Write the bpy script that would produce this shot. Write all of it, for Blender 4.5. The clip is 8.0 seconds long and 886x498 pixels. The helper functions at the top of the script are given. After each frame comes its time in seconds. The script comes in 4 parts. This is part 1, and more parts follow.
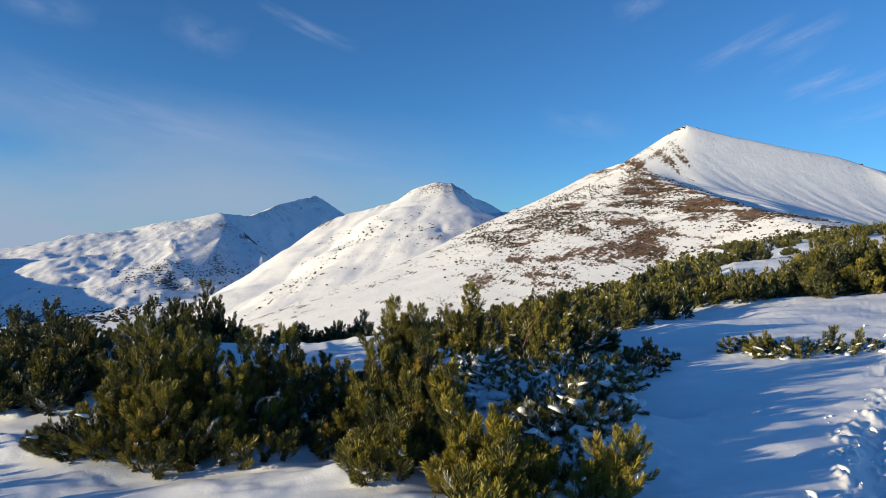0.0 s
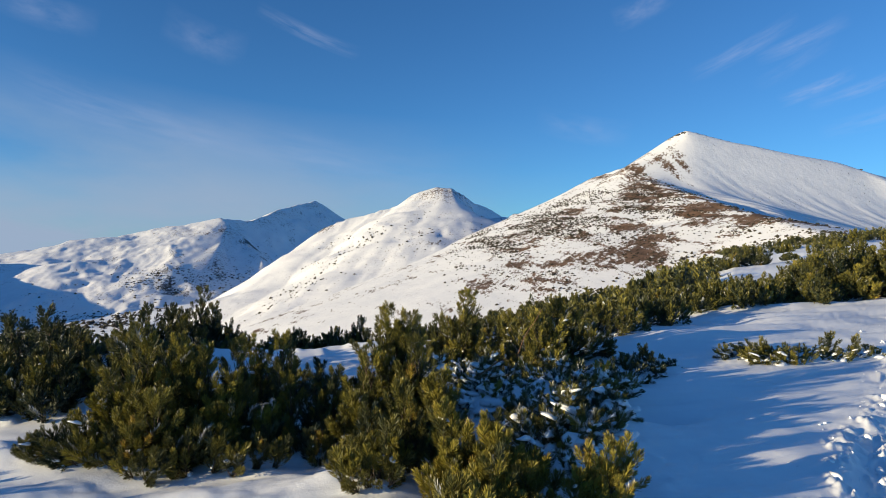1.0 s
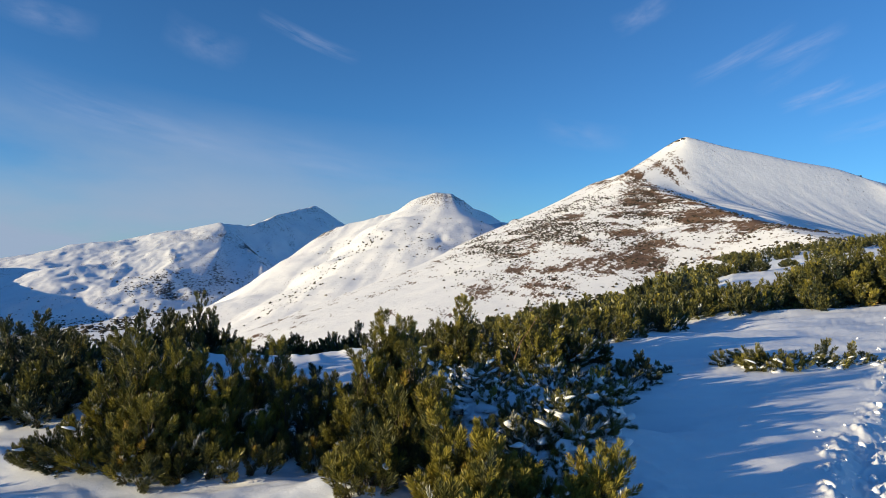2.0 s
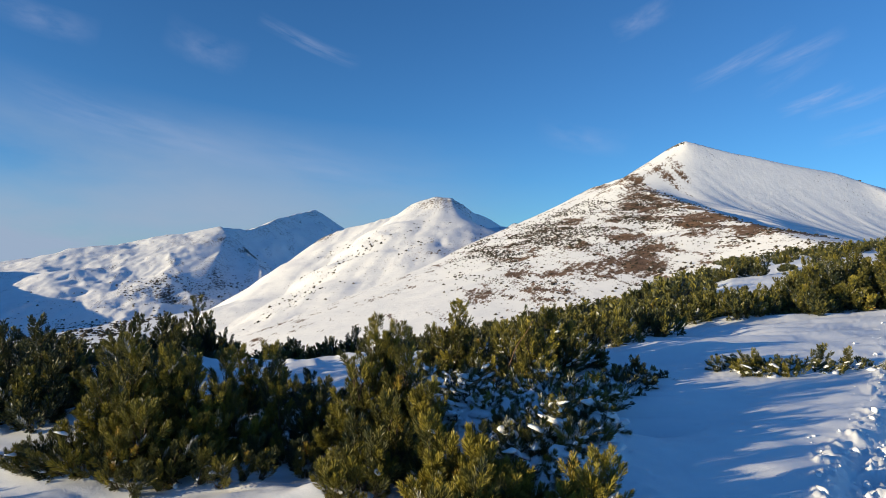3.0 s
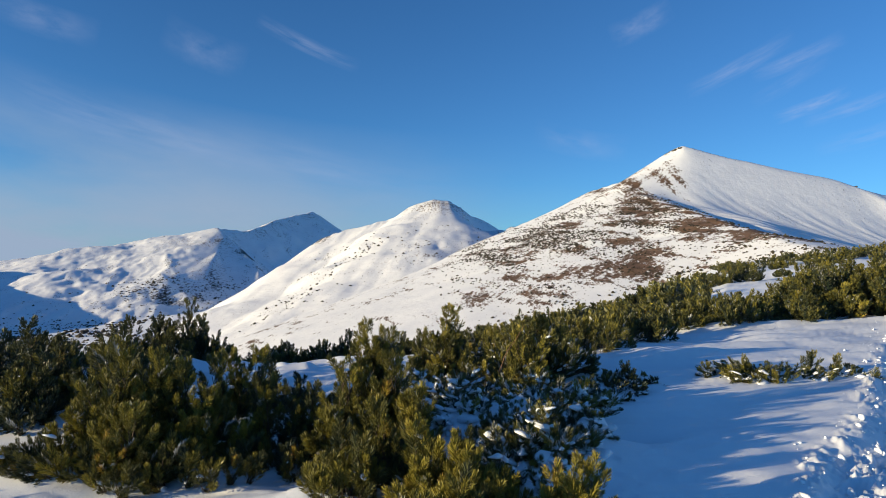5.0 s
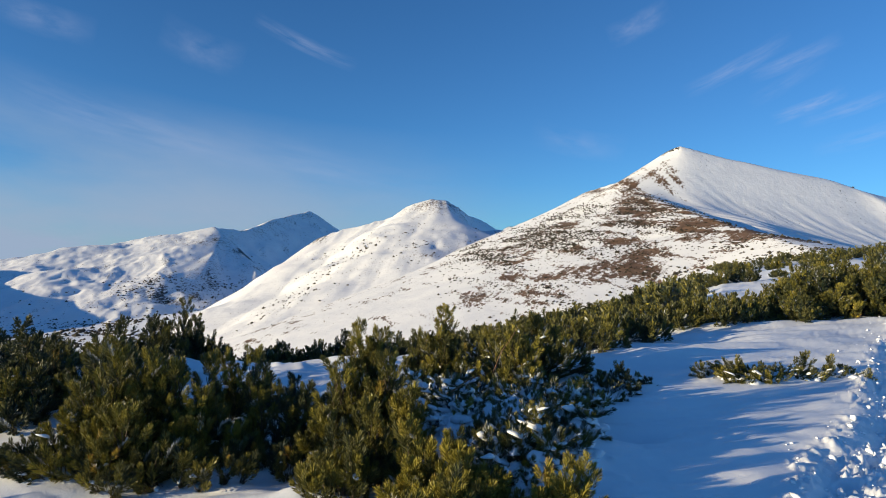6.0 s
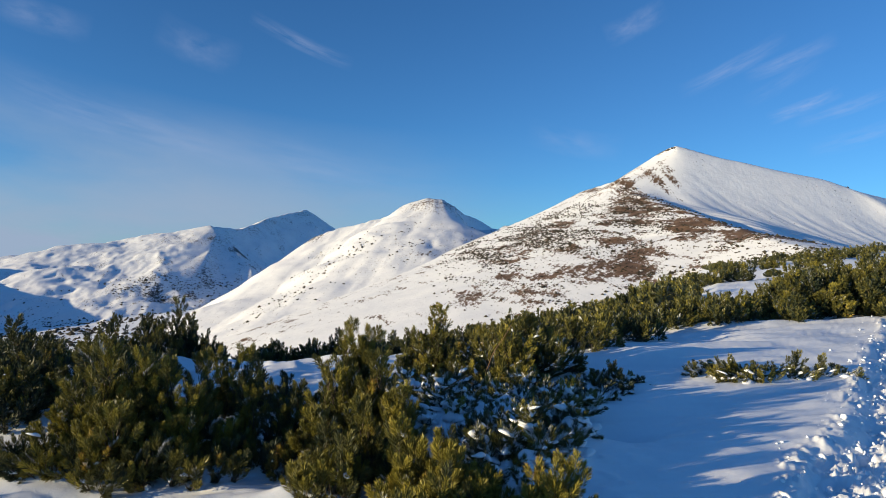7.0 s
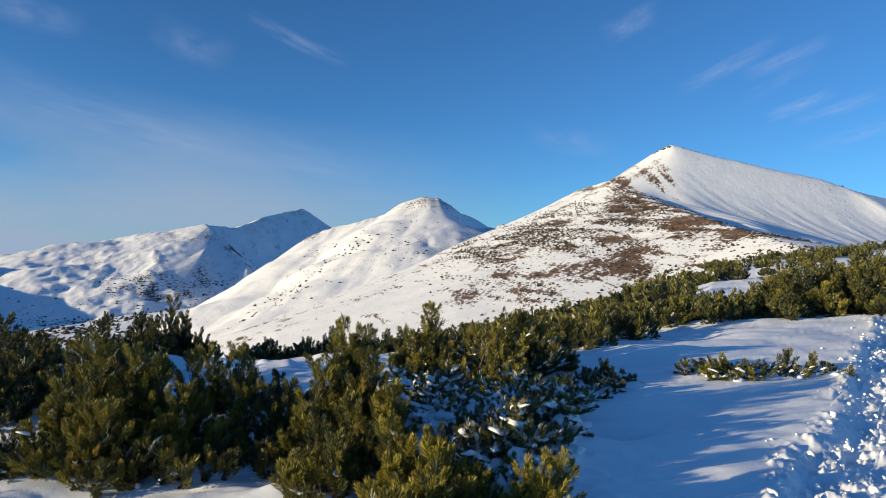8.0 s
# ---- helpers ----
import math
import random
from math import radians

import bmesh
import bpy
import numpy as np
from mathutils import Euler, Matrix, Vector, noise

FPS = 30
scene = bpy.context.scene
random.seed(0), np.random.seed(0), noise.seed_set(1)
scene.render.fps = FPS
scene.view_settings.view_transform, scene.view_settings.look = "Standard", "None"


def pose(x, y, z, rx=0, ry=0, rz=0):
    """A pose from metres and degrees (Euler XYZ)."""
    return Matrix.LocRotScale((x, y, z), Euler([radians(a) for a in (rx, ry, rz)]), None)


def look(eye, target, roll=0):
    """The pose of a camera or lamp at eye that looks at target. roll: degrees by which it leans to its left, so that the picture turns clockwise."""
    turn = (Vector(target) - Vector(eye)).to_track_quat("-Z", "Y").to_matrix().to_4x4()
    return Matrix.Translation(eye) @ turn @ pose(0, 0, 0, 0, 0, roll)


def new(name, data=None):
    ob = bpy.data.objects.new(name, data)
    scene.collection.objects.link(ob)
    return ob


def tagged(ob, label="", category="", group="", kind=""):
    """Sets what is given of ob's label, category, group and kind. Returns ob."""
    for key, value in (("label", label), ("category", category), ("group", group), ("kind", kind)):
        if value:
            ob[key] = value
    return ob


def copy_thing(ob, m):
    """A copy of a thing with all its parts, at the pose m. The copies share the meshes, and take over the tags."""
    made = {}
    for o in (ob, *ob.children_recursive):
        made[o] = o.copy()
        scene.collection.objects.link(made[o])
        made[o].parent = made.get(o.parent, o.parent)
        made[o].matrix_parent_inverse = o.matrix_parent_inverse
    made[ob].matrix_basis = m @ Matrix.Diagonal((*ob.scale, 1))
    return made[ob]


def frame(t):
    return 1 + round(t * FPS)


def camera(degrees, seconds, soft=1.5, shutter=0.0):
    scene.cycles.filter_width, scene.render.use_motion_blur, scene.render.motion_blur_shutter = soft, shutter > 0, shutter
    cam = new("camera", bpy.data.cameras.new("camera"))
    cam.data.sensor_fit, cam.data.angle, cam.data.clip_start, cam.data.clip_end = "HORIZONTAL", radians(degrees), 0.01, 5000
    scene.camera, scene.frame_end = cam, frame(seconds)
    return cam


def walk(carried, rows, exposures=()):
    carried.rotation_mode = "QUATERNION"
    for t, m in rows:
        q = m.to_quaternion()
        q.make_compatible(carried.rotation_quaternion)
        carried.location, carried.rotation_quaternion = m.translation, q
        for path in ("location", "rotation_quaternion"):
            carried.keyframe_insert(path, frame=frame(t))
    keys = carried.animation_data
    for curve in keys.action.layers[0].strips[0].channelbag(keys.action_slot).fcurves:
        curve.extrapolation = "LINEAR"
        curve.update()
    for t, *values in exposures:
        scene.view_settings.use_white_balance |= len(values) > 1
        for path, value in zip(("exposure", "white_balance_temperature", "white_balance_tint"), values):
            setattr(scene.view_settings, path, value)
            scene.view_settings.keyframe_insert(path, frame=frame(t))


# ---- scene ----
cam = camera(68.8, 8.0, soft=0.65)
PATH = [
    (0, (0.0, -0.003, 1.653), (-0.001, 1.997, 1.653), 0.0),
    (0.5, (0.028, -0.003, 1.658), (0.028, 1.997, 1.666), -0.0),
    (1, (0.057, -0.007, 1.665), (0.056, 1.993, 1.681), -0.0),
    (1.5, (0.077, -0.015, 1.671), (0.076, 1.985, 1.695), 0.1),
    (3, (0.15, -0.025, 1.685), (0.151, 1.975, 1.73), 0.2),
    (3.5, (0.169, -0.027, 1.686), (0.171, 1.972, 1.734), 0.3),
    (4, (0.186, -0.041, 1.694), (0.19, 1.958, 1.745), 0.4),
    (4.5, (0.203, -0.049, 1.702), (0.209, 1.95, 1.756), 0.5),
    (6, (0.253, -0.078, 1.719), (0.27, 1.921, 1.772), 0.7),
    (6.5, (0.273, -0.081, 1.719), (0.295, 1.918, 1.771), 0.7),
    (7, (0.287, -0.084, 1.72), (0.316, 1.915, 1.77), 0.8),
    (7.5, (0.309, -0.089, 1.72), (0.345, 1.91, 1.768), 0.8),
    (8, (0.334, -0.097, 1.719), (0.375, 1.902, 1.765), 0.8),
]
walk(cam, [(t, look(eye, target, roll)) for t, eye, target, roll in PATH], [(0.0, 0.55), (8.0, 0.55)])

# ---- light ----
SUN_AZ, SUN_EL = radians(-113.5), radians(8.0)
world = bpy.data.worlds.new("sky")
scene.world = world
world.use_nodes = True
wn = world.node_tree.nodes
sky = wn.new("ShaderNodeTexSky")
sky.sky_type = "NISHITA"
sky.sun_disc = False
sky.sun_elevation, sky.sun_rotation = SUN_EL, SUN_AZ
sky.altitude, sky.air_density, sky.dust_density, sky.ozone_density = 2000, 1.0, 0.3, 2.0
wn["Background"].inputs["Strength"].default_value = 0.125
clear = wn.new("ShaderNodeMix")
clear.data_type, clear.blend_type = "RGBA", "MULTIPLY"
clear.inputs[0].default_value = 1.0
clear.inputs[7].default_value = (0.315, 0.645, 0.97, 1)  # thin, dry winter air at height
world.node_tree.links.new(sky.outputs[0], clear.inputs[6])
world.node_tree.links.new(clear.outputs[2], wn["Background"].inputs["Color"])

sun = new("sun", bpy.data.lights.new("sun", "SUN"))
sun.data.energy, sun.data.angle, sun.data.color = 4.7, radians(0.55), (1.0, 0.825, 0.51)
SUN_DIR = Vector((math.sin(SUN_AZ) * math.cos(SUN_EL), math.cos(SUN_AZ) * math.cos(SUN_EL), math.sin(SUN_EL)))
sun.matrix_basis = look(SUN_DIR * 100, (0, 0, 0))


# ---- small tools ----
def lattice(ix, iy, seed):
    h = (ix.astype(np.int64) * 374761393 + iy.astype(np.int64) * 668265263 + seed * 974634777) & 0x7FFFFFFF
    h = ((h ^ (h >> 13)) * 1274126177) & 0x7FFFFFFF
    return ((h ^ (h >> 16)) & 0xFFFF) / 65535.0


def smooth_noise(x, y, seed=0):
    """Value noise from -1 to 1 with cells of one unit."""
    ix, iy = np.floor(x), np.floor(y)
    u, v = x - ix, y - iy
    u, v = u * u * u * (u * (u * 6 - 15) + 10), v * v * v * (v * (v * 6 - 15) + 10)
    a, b = lattice(ix, iy, seed), lattice(ix + 1, iy, seed)
    c, d = lattice(ix, iy + 1, seed), lattice(ix + 1, iy + 1, seed)
    return 2 * ((a * (1 - u) + b * u) * (1 - v) + (c * (1 - u) + d * u) * v) - 1


def fbm(x, y, octaves=4, seed=0, gain=0.5):
    out, amp = 0 * x, 1.0
    for k in range(octaves):
        out = out + amp * smooth_noise(x, y, seed + 17 * k)
        x, y, amp = 1.63 * x + 1.21 * y + 5.3, -1.21 * x + 1.63 * y + 9.1, amp * gain
    return out


def step(a, b, x):
    t = np.clip((x - a) / (b - a), 0, 1)
    return t * t * (3 - 2 * t)


def mesh_of(name, verts, faces, smooth=False, **attributes):
    """A mesh from arrays; faces all have the same number of corners."""
    verts, faces = np.asarray(verts, np.float32).reshape(-1, 3), np.asarray(faces, np.int32)
    me = bpy.data.meshes.new(name)
    n, k = faces.shape
    me.vertices.add(len(verts))
    me.vertices.foreach_set("co", verts.ravel())
    me.loops.add(n * k)
    me.loops.foreach_set("vertex_index", faces.ravel())
    me.polygons.add(n)
    me.polygons.foreach_set("loop_start", np.arange(0, n * k, k, dtype=np.int32))
    me.polygons.foreach_set("use_smooth", np.full(n, smooth))
    for key, values in attributes.items():
        me.attributes.new(key, "FLOAT", "POINT").data.foreach_set("value", np.asarray(values, np.float32).ravel())
    me.update(calc_edges=True)
    return me


def grid_faces(rows, cols):
    i = (np.arange(rows - 1)[:, None] * cols + np.arange(cols - 1)[None, :]).ravel()
    return np.stack([i, i + 1, i + cols + 1, i + cols], 1)


def part(name, mesh, material, parent, label=""):
    ob = new(name, mesh)
    if material and not mesh.materials:
        mesh.materials.append(material)
    ob.parent = parent
    return tagged(ob, label)


# ---- materials ----
def material(name):
    m = bpy.data.materials.new(name)
    m.use_nodes = True
    t = m.node_tree
    return m, t.nodes, t.links, t.nodes["Principled BSDF"]


def noise_node(n, l, coord, scale, detail=4, rough=0.55):
    x = n.new("ShaderNodeTexNoise")
    x.inputs["Scale"].default_value, x.inputs["Detail"].default_value, x.inputs["Roughness"].default_value = scale, detail, rough
    l.new(coord, x.inputs["Vector"])
    return x.outputs["Fac"]


def ramp(n, l, fac, *stops):
    r = n.new("ShaderNodeValToRGB")
    e = r.color_ramp.elements
    while len(e) < len(stops):
        e.new(0.5)
    for k, (p, c) in zip(e, stops):
        k.position, k.color = p, (*c, 1)
    l.new(fac, r.inputs[0])
    return r.outputs[0]


def mix(n, l, fac, a, b):
    x = n.new("ShaderNodeMix")
    x.data_type = "RGBA"
    l.new(fac, x.inputs[0])
    for k, v in ((6, a), (7, b)):
        if isinstance(v, tuple):
            x.inputs[k].default_value = (*v, 1)
        else:
            l.new(v, x.inputs[k])
    return x.outputs[2]


def calc(n, l, op, a, b=0.0, clamp=False):
    x = n.new("ShaderNodeMath")
    x.operation, x.use_clamp = op, clamp
    for k, v in ((0, a), (1, b)):
        if isinstance(v, (int, float)):
            x.inputs[k].default_value = v
        else:
            l.new(v, x.inputs[k])
    return x.outputs[0]


def bump(n, l, height, strength, distance, bsdf):
    b = n.new("ShaderNodeBump")
    b.inputs["Strength"].default_value, b.inputs["Distance"].default_value = strength, distance
    l.new(height, b.inputs["Height"])
    l.new(b.outputs[0], bsdf.inputs["Normal"])


def coords(n):
    return n.new("ShaderNodeTexCoord").outputs["Object"]


def attribute(n, name):
    a = n.new("ShaderNodeAttribute")
    a.attribute_name = name
    return a.outputs["Fac"]


def snow_material():
    m, n, l, p = material("snow")
    c = coords(n)
    big, fine = noise_node(n, l, c, 1.3, 5), noise_node(n, l, c, 55, 3, 0.7)
    l.new(ramp(n, l, big, (0.3, (0.83, 0.85, 0.89)), (0.7, (0.92, 0.93, 0.95))), p.inputs["Base Color"])
    p.inputs["Roughness"].default_value = 0.55
    p.inputs["Specular IOR Level"].default_value = 0.35
    crust = calc(n, l, "ADD", calc(n, l, "MULTIPLY", noise_node(n, l, c, 9, 4), 1.4), fine)
    bump(n, l, crust, 0.3, 0.010, p)
    return m


def mountain_material(name, grass_dark, grass_light):
    """Wind-packed snow with bare turf and rock where the masks of the mesh let it through."""
    m, n, l, p = material(name)
    c = coords(n)
    snow = ramp(n, l, noise_node(n, l, c, 0.02, 6), (0.3, (0.80, 0.81, 0.84)), (0.7, (0.90, 0.90, 0.91)))
    drawn = n.new("ShaderNodeMapping")
    drawn.inputs["Rotation"].default_value, drawn.inputs["Scale"].default_value = (0, 0, radians(-22)), (1.0, 0.30, 0.8)
    l.new(c, drawn.inputs["Vector"])
    speck = calc(n, l, "ADD", calc(n, l, "MULTIPLY", noise_node(n, l, drawn.outputs[0], 0.20, 5, 0.75), 0.55), calc(n, l, "MULTIPLY", noise_node(n, l, c, 0.30, 6, 0.8), 0.45))
    turf = ramp(n, l, noise_node(n, l, c, 0.05, 5, 0.7), (0.3, grass_dark), (0.7, grass_light))
    stone = ramp(n, l, noise_node(n, l, c, 0.3, 5, 0.7), (0.3, (0.035, 0.035, 0.04)), (0.75, (0.20, 0.19, 0.18)))
    def cover(mask, sharp):
        d = calc(n, l, "SUBTRACT", calc(n, l, "ADD", attribute(n, mask), calc(n, l, "MULTIPLY", speck, 5.0)), 2.98)
        return calc(n, l, "MULTIPLY", d, sharp, True)
    base = mix(n, l, cover("turf", 22.0), snow, turf)
    base = mix(n, l, cover("rock", 9.0), base, stone)
    l.new(base, p.inputs["Base Color"])
    p.inputs["Roughness"].default_value = 0.75
    p.inputs["Specular IOR Level"].default_value = 0.2
    bump(n, l, noise_node(n, l, c, 0.07, 8, 0.65), 0.22, 5.0, p)
    return m


def needle_material():
    m, n, l, p = material("pine_needles")
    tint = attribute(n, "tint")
    # dark end is the green of shaded needles, then sunlit olive, painted in
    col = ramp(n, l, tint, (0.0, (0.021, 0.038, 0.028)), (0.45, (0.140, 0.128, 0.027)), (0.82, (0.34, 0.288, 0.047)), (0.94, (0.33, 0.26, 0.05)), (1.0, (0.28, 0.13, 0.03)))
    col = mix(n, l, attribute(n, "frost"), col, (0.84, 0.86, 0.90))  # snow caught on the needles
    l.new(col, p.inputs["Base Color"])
    p.inputs["Roughness"].default_value = 0.45
    p.inputs["Specular IOR Level"].default_value = 0.38
    tr = n.new("ShaderNodeBsdfTranslucent")
    l.new(col, tr.inputs["Color"])
    mx = n.new("ShaderNodeMixShader")
    mx.inputs[0].default_value = 0.16
    l.new(p.outputs[0], mx.inputs[1])
    l.new(tr.outputs[0], mx.inputs[2])
    l.new(mx.outputs[0], n["Material Output"].inputs["Surface"])
    return m


def bark_material():
    m, n, l, p = material("pine_bark")
    c = coords(n)
    f = noise_node(n, l, c, 40, 5, 0.7)
    l.new(ramp(n, l, f, (0.3, (0.030, 0.022, 0.017)), (0.7, (0.16, 0.115, 0.080))), p.inputs["Base Color"])
    p.inputs["Roughness"].default_value = 0.85
    bump(n, l, f, 0.8, 0.004, p)
    return m


SNOW, NEEDLES, BARK = snow_material(), needle_material(), bark_material()
ALPINE = mountain_material("alpine_slope", (0.060, 0.037, 0.023), (0.215, 0.132, 0.084))


# ---- ground: one sheet from the trail to the horizon ----
TRACK = ((-1.6, -5.0), (0.5, -0.7), (2.0, 2.1), (3.0, 3.6), (3.85, 4.9), (4.80, 6.05), (6.35, 7.95), (8.5, 10.9), (11.0, 14.1), (13.2, 16.5))


def track_distance(x, y):
    best, along = np.full(np.shape(x), 1e9), np.zeros(np.shape(x))
    run = 0.0
    for (ax, ay), (bx, by) in zip(TRACK, TRACK[1:]):
        dx, dy = bx - ax, by - ay
        size = math.hypot(dx, dy)
        t = np.clip(((x - ax) * dx + (y - ay) * dy) / size ** 2, 0, 1)
        d = np.hypot(x - ax - t * dx, y - ay - t * dy)
        along = np.where(d < best, run + t * size, along)
        best = np.minimum(best, d)
        run += size
    return best, along


def land(x, y):
    """Lie of the land without small relief."""
    x, y = np.asarray(x, float), np.asarray(y, float)
    near = 0.03 + 0.045 * np.clip(y - 5, 0, 12) * step(-2.5, 4.0, x) + 0.012 * np.clip(y - 4, 0, 8)
    near = near - 0.055 * np.clip(-x - 0.5, 0, 7) * step(6.2, 4.6, y) * step(-4, 2, y)
    tilt = 0.10 * x + 0.044 * y - 0.85 - 0.055 * np.clip(x - 6.4, 0, 12) * step(24, 15, y)
    q = x / np.maximum(y, 1.0)
    fall = np.clip(0.25 - 0.40 * q, 0.07, 0.32)
    out = np.clip(y - 14, 0, 75)
    far = np.where(y > 14, tilt - fall * out, tilt)
    far = far - 0.24 * np.clip(y - 89, 0, 500) * step(89, 160, y)
    far = np.clip(far, -194, 12)
    far = np.where(y > 0, far, 0.0)
    wide = step(25, 90, np.abs(x)) * step(20, -20, y)
    return near * (1 - step(10.0, 14.5, y)) + far * step(10.0, 14.5, y) - 18 * wide


MOUNDS = ((2.1, 6.25, 0.42, 0.22, -0.11), (-1.3, 9.2, 1.6, 0.9, 0.16), (-0.4, 9.8, 0.7, 0.5, 0.10), (-2.2, 9.0, 0.6, 0.4, 0.10), (1.05, 6.1, 0.75, 1.0, 0.27), (-3.6, 6.6, 1.5, 1.0, 0.08), (-0.6, 6.4, 0.9, 0.5, 0.06),
          (3.9, 10.5, 0.9, 0.5, 0.10), (7.0, 14.9, 3.5, 0.45, 0.12), (10.5, 14.6, 2.2, 0.5, 0.05), (-3.0, 5.2, 0.6, 0.25, 0.05), (-0.75, 4.75, 0.16, 0.14, 0.07), (-0.35, 4.55, 0.2, 0.12, 0.05), (-1.0, 5.15, 0.28, 0.22, -0.09))


def snow_height(x, y):
    x, y = np.asarray(x, float), np.asarray(y, float)
    r = np.hypot(x, y)
    ahead = step(-0.5, 2.5, y)
    z = land(x, y)
    for mx, my, rx, ry, h in MOUNDS:
        z = z + h * np.exp(-((x - mx) / rx) ** 2 - ((y - my) / ry) ** 2)
    z = z + 0.05 * fbm(x * 0.55, y * 0.8, 1, 3) * step(1, 4, r) + 0.05 * ahead * (fbm(x * 0.55, y * 0.8, 3, 3) - fbm(x * 0.55, y * 0.8, 1, 3)) * step(1, 4, r) + 0.5 * fbm(x * 0.06, y * 0.06, 3, 8) * step(25, 70, r)
    z = z + 6 * fbm(x * 0.008, y * 0.008, 4, 9) * step(200, 700, r)
    lumps = fbm(x * 1.7, y * 2.6, 3, 11)
    z = z + (0.085 * np.maximum(lumps, 0) + 0.05 * np.maximum(fbm(x * 0.9, y * 1.5, 2, 13), 0)) * (0.25 + 0.75 * step(4.7, 6.2, y)) * step(0.7, -0.3, x) * step(14, 9, y) * ahead
    z = z + 0.16 * np.maximum(0, fbm(x * 2.6, y * 2.2, 3, 23)) * np.exp(-((x - 1.0) / 0.8) ** 2 - ((y - 6.2) / 1.5) ** 2)
    z = z + 0.022 * step(6.5, 9.5, y) * step(1.5, 3, x) * fbm(x * 0.42 + 0.25 * y, y * 2.9 - 0.9 * x, 2, 22)
    z = z + 0.012 * ahead * fbm(x * 1.2 + 0.8 * y, y * 5.5 - 1.5 * x, 3, 21)
    d, s = track_distance(x, y)
    d = d + 0.10 * smooth_noise(s * 1.1, s * 0 + 3, 5)
    inside = step(0.62, 0.30, d)
    clods = np.maximum(0, fbm(x * 9.0, y * 9.0, 3, 41, 0.7) - 0.30)
    chunks = np.maximum(0, fbm(x * 19, y * 19, 2, 43, 0.7) - 0.35)
    z = z + inside * (-0.095 + ahead * (0.034 * fbm(x * 2.6, y * 2.6, 2, 31) + 0.050 * clods + 0.026 * chunks))
    z = z + 0.045 * ahead * np.exp(-((d - 0.58) / 0.14) ** 2) * np.maximum(0, fbm(x * 6, y * 6, 3, 51, 0.75) - 0.15)
    return z


def boot_prints(x, y, z):
    rng = random.Random(4)
    for k in range(52):
        leg, f = (k - 18) * 0.38 + 7.96, 1 if k % 2 else -1
        i, rest = 0, leg
        while i < len(TRACK) - 2 and rest > math.dist(TRACK[i], TRACK[i + 1]):
            rest -= math.dist(TRACK[i], TRACK[i + 1])
            i += 1
        (ax, ay), (bx, by) = TRACK[i], TRACK[i + 1]
        size = math.hypot(bx - ax, by - ay)
        ux, uy = (bx - ax) / size, (by - ay) / size
        off = f * rng.uniform(0.06, 0.36)
        px, py = ax + ux * rest - uy * off, ay + uy * rest + ux * off
        turn = rng.uniform(-0.3, 0.3)
        cx, cy = ux * math.cos(turn) - uy * math.sin(turn), ux * math.sin(turn) + uy * math.cos(turn)
        a, b = (x - px) * cx + (y - py) * cy, -(x - px) * cy + (y - py) * cx
        e = np.sqrt((a / 0.17) ** 2 + (b / 0.075) ** 2)
        z = z - 0.06 * step(1.15, 0.8, e) + 0.018 * np.exp(-((e - 1.35) / 0.25) ** 2)
    return z


def polar(az0, az1, columns, radii):
    az = np.radians(np.linspace(az0, az1, columns)) if columns else np.radians(np.array(az0))
    return radii[:, None] * np.sin(az)[None, :], radii[:, None] * np.cos(az)[None, :]


def build_ground():
    fine = np.concatenate([np.linspace(-40, 18, 240)[:-1], np.linspace(18, 42, 230)])
    az = np.concatenate([np.linspace(-180, -40, 40)[:-1], fine, np.linspace(42, 180, 40)[1:]])
    radii = np.concatenate([[0.05], np.geomspace(0.4, 3.0, 30)[:-1], np.geomspace(3.0, 9.0, 165)[:-1], np.geomspace(9.0, 24.0, 90)[:-1], np.geomspace(24, 130, 80)[:-1], np.geomspace(130, 4900, 50)])
    x, y = polar(az, None, 0, radii)
    z = boot_prints(x, y, snow_height(x, y))
    ob = new("ground", mesh_of("ground", np.stack([x, y, z], -1), grid_faces(*x.shape), True))
    ob.data.materials.append(SNOW)
    tagged(ob, "wind-packed white snow ground with a trodden footpath", "snow", kind="structure")
    return x, y, z


ground_xyz = build_ground()


# ---- mountains ----
def crest(nodes, spacing, wobble, seed):
    """Even points along a crest line, slightly uneven in height."""
    nodes = np.array(nodes, float)
    run = np.concatenate([[0], np.cumsum(np.hypot(*np.diff(nodes[:, :2], axis=0).T))])
    s = np.arange(0, run[-1], spacing)
    line = np.stack([np.interp(s, run, nodes[:, k]) for k in range(3)], 1)
    line[:, 2] += wobble * fbm(s / 60, s * 0 + seed, 4, seed)
    return line


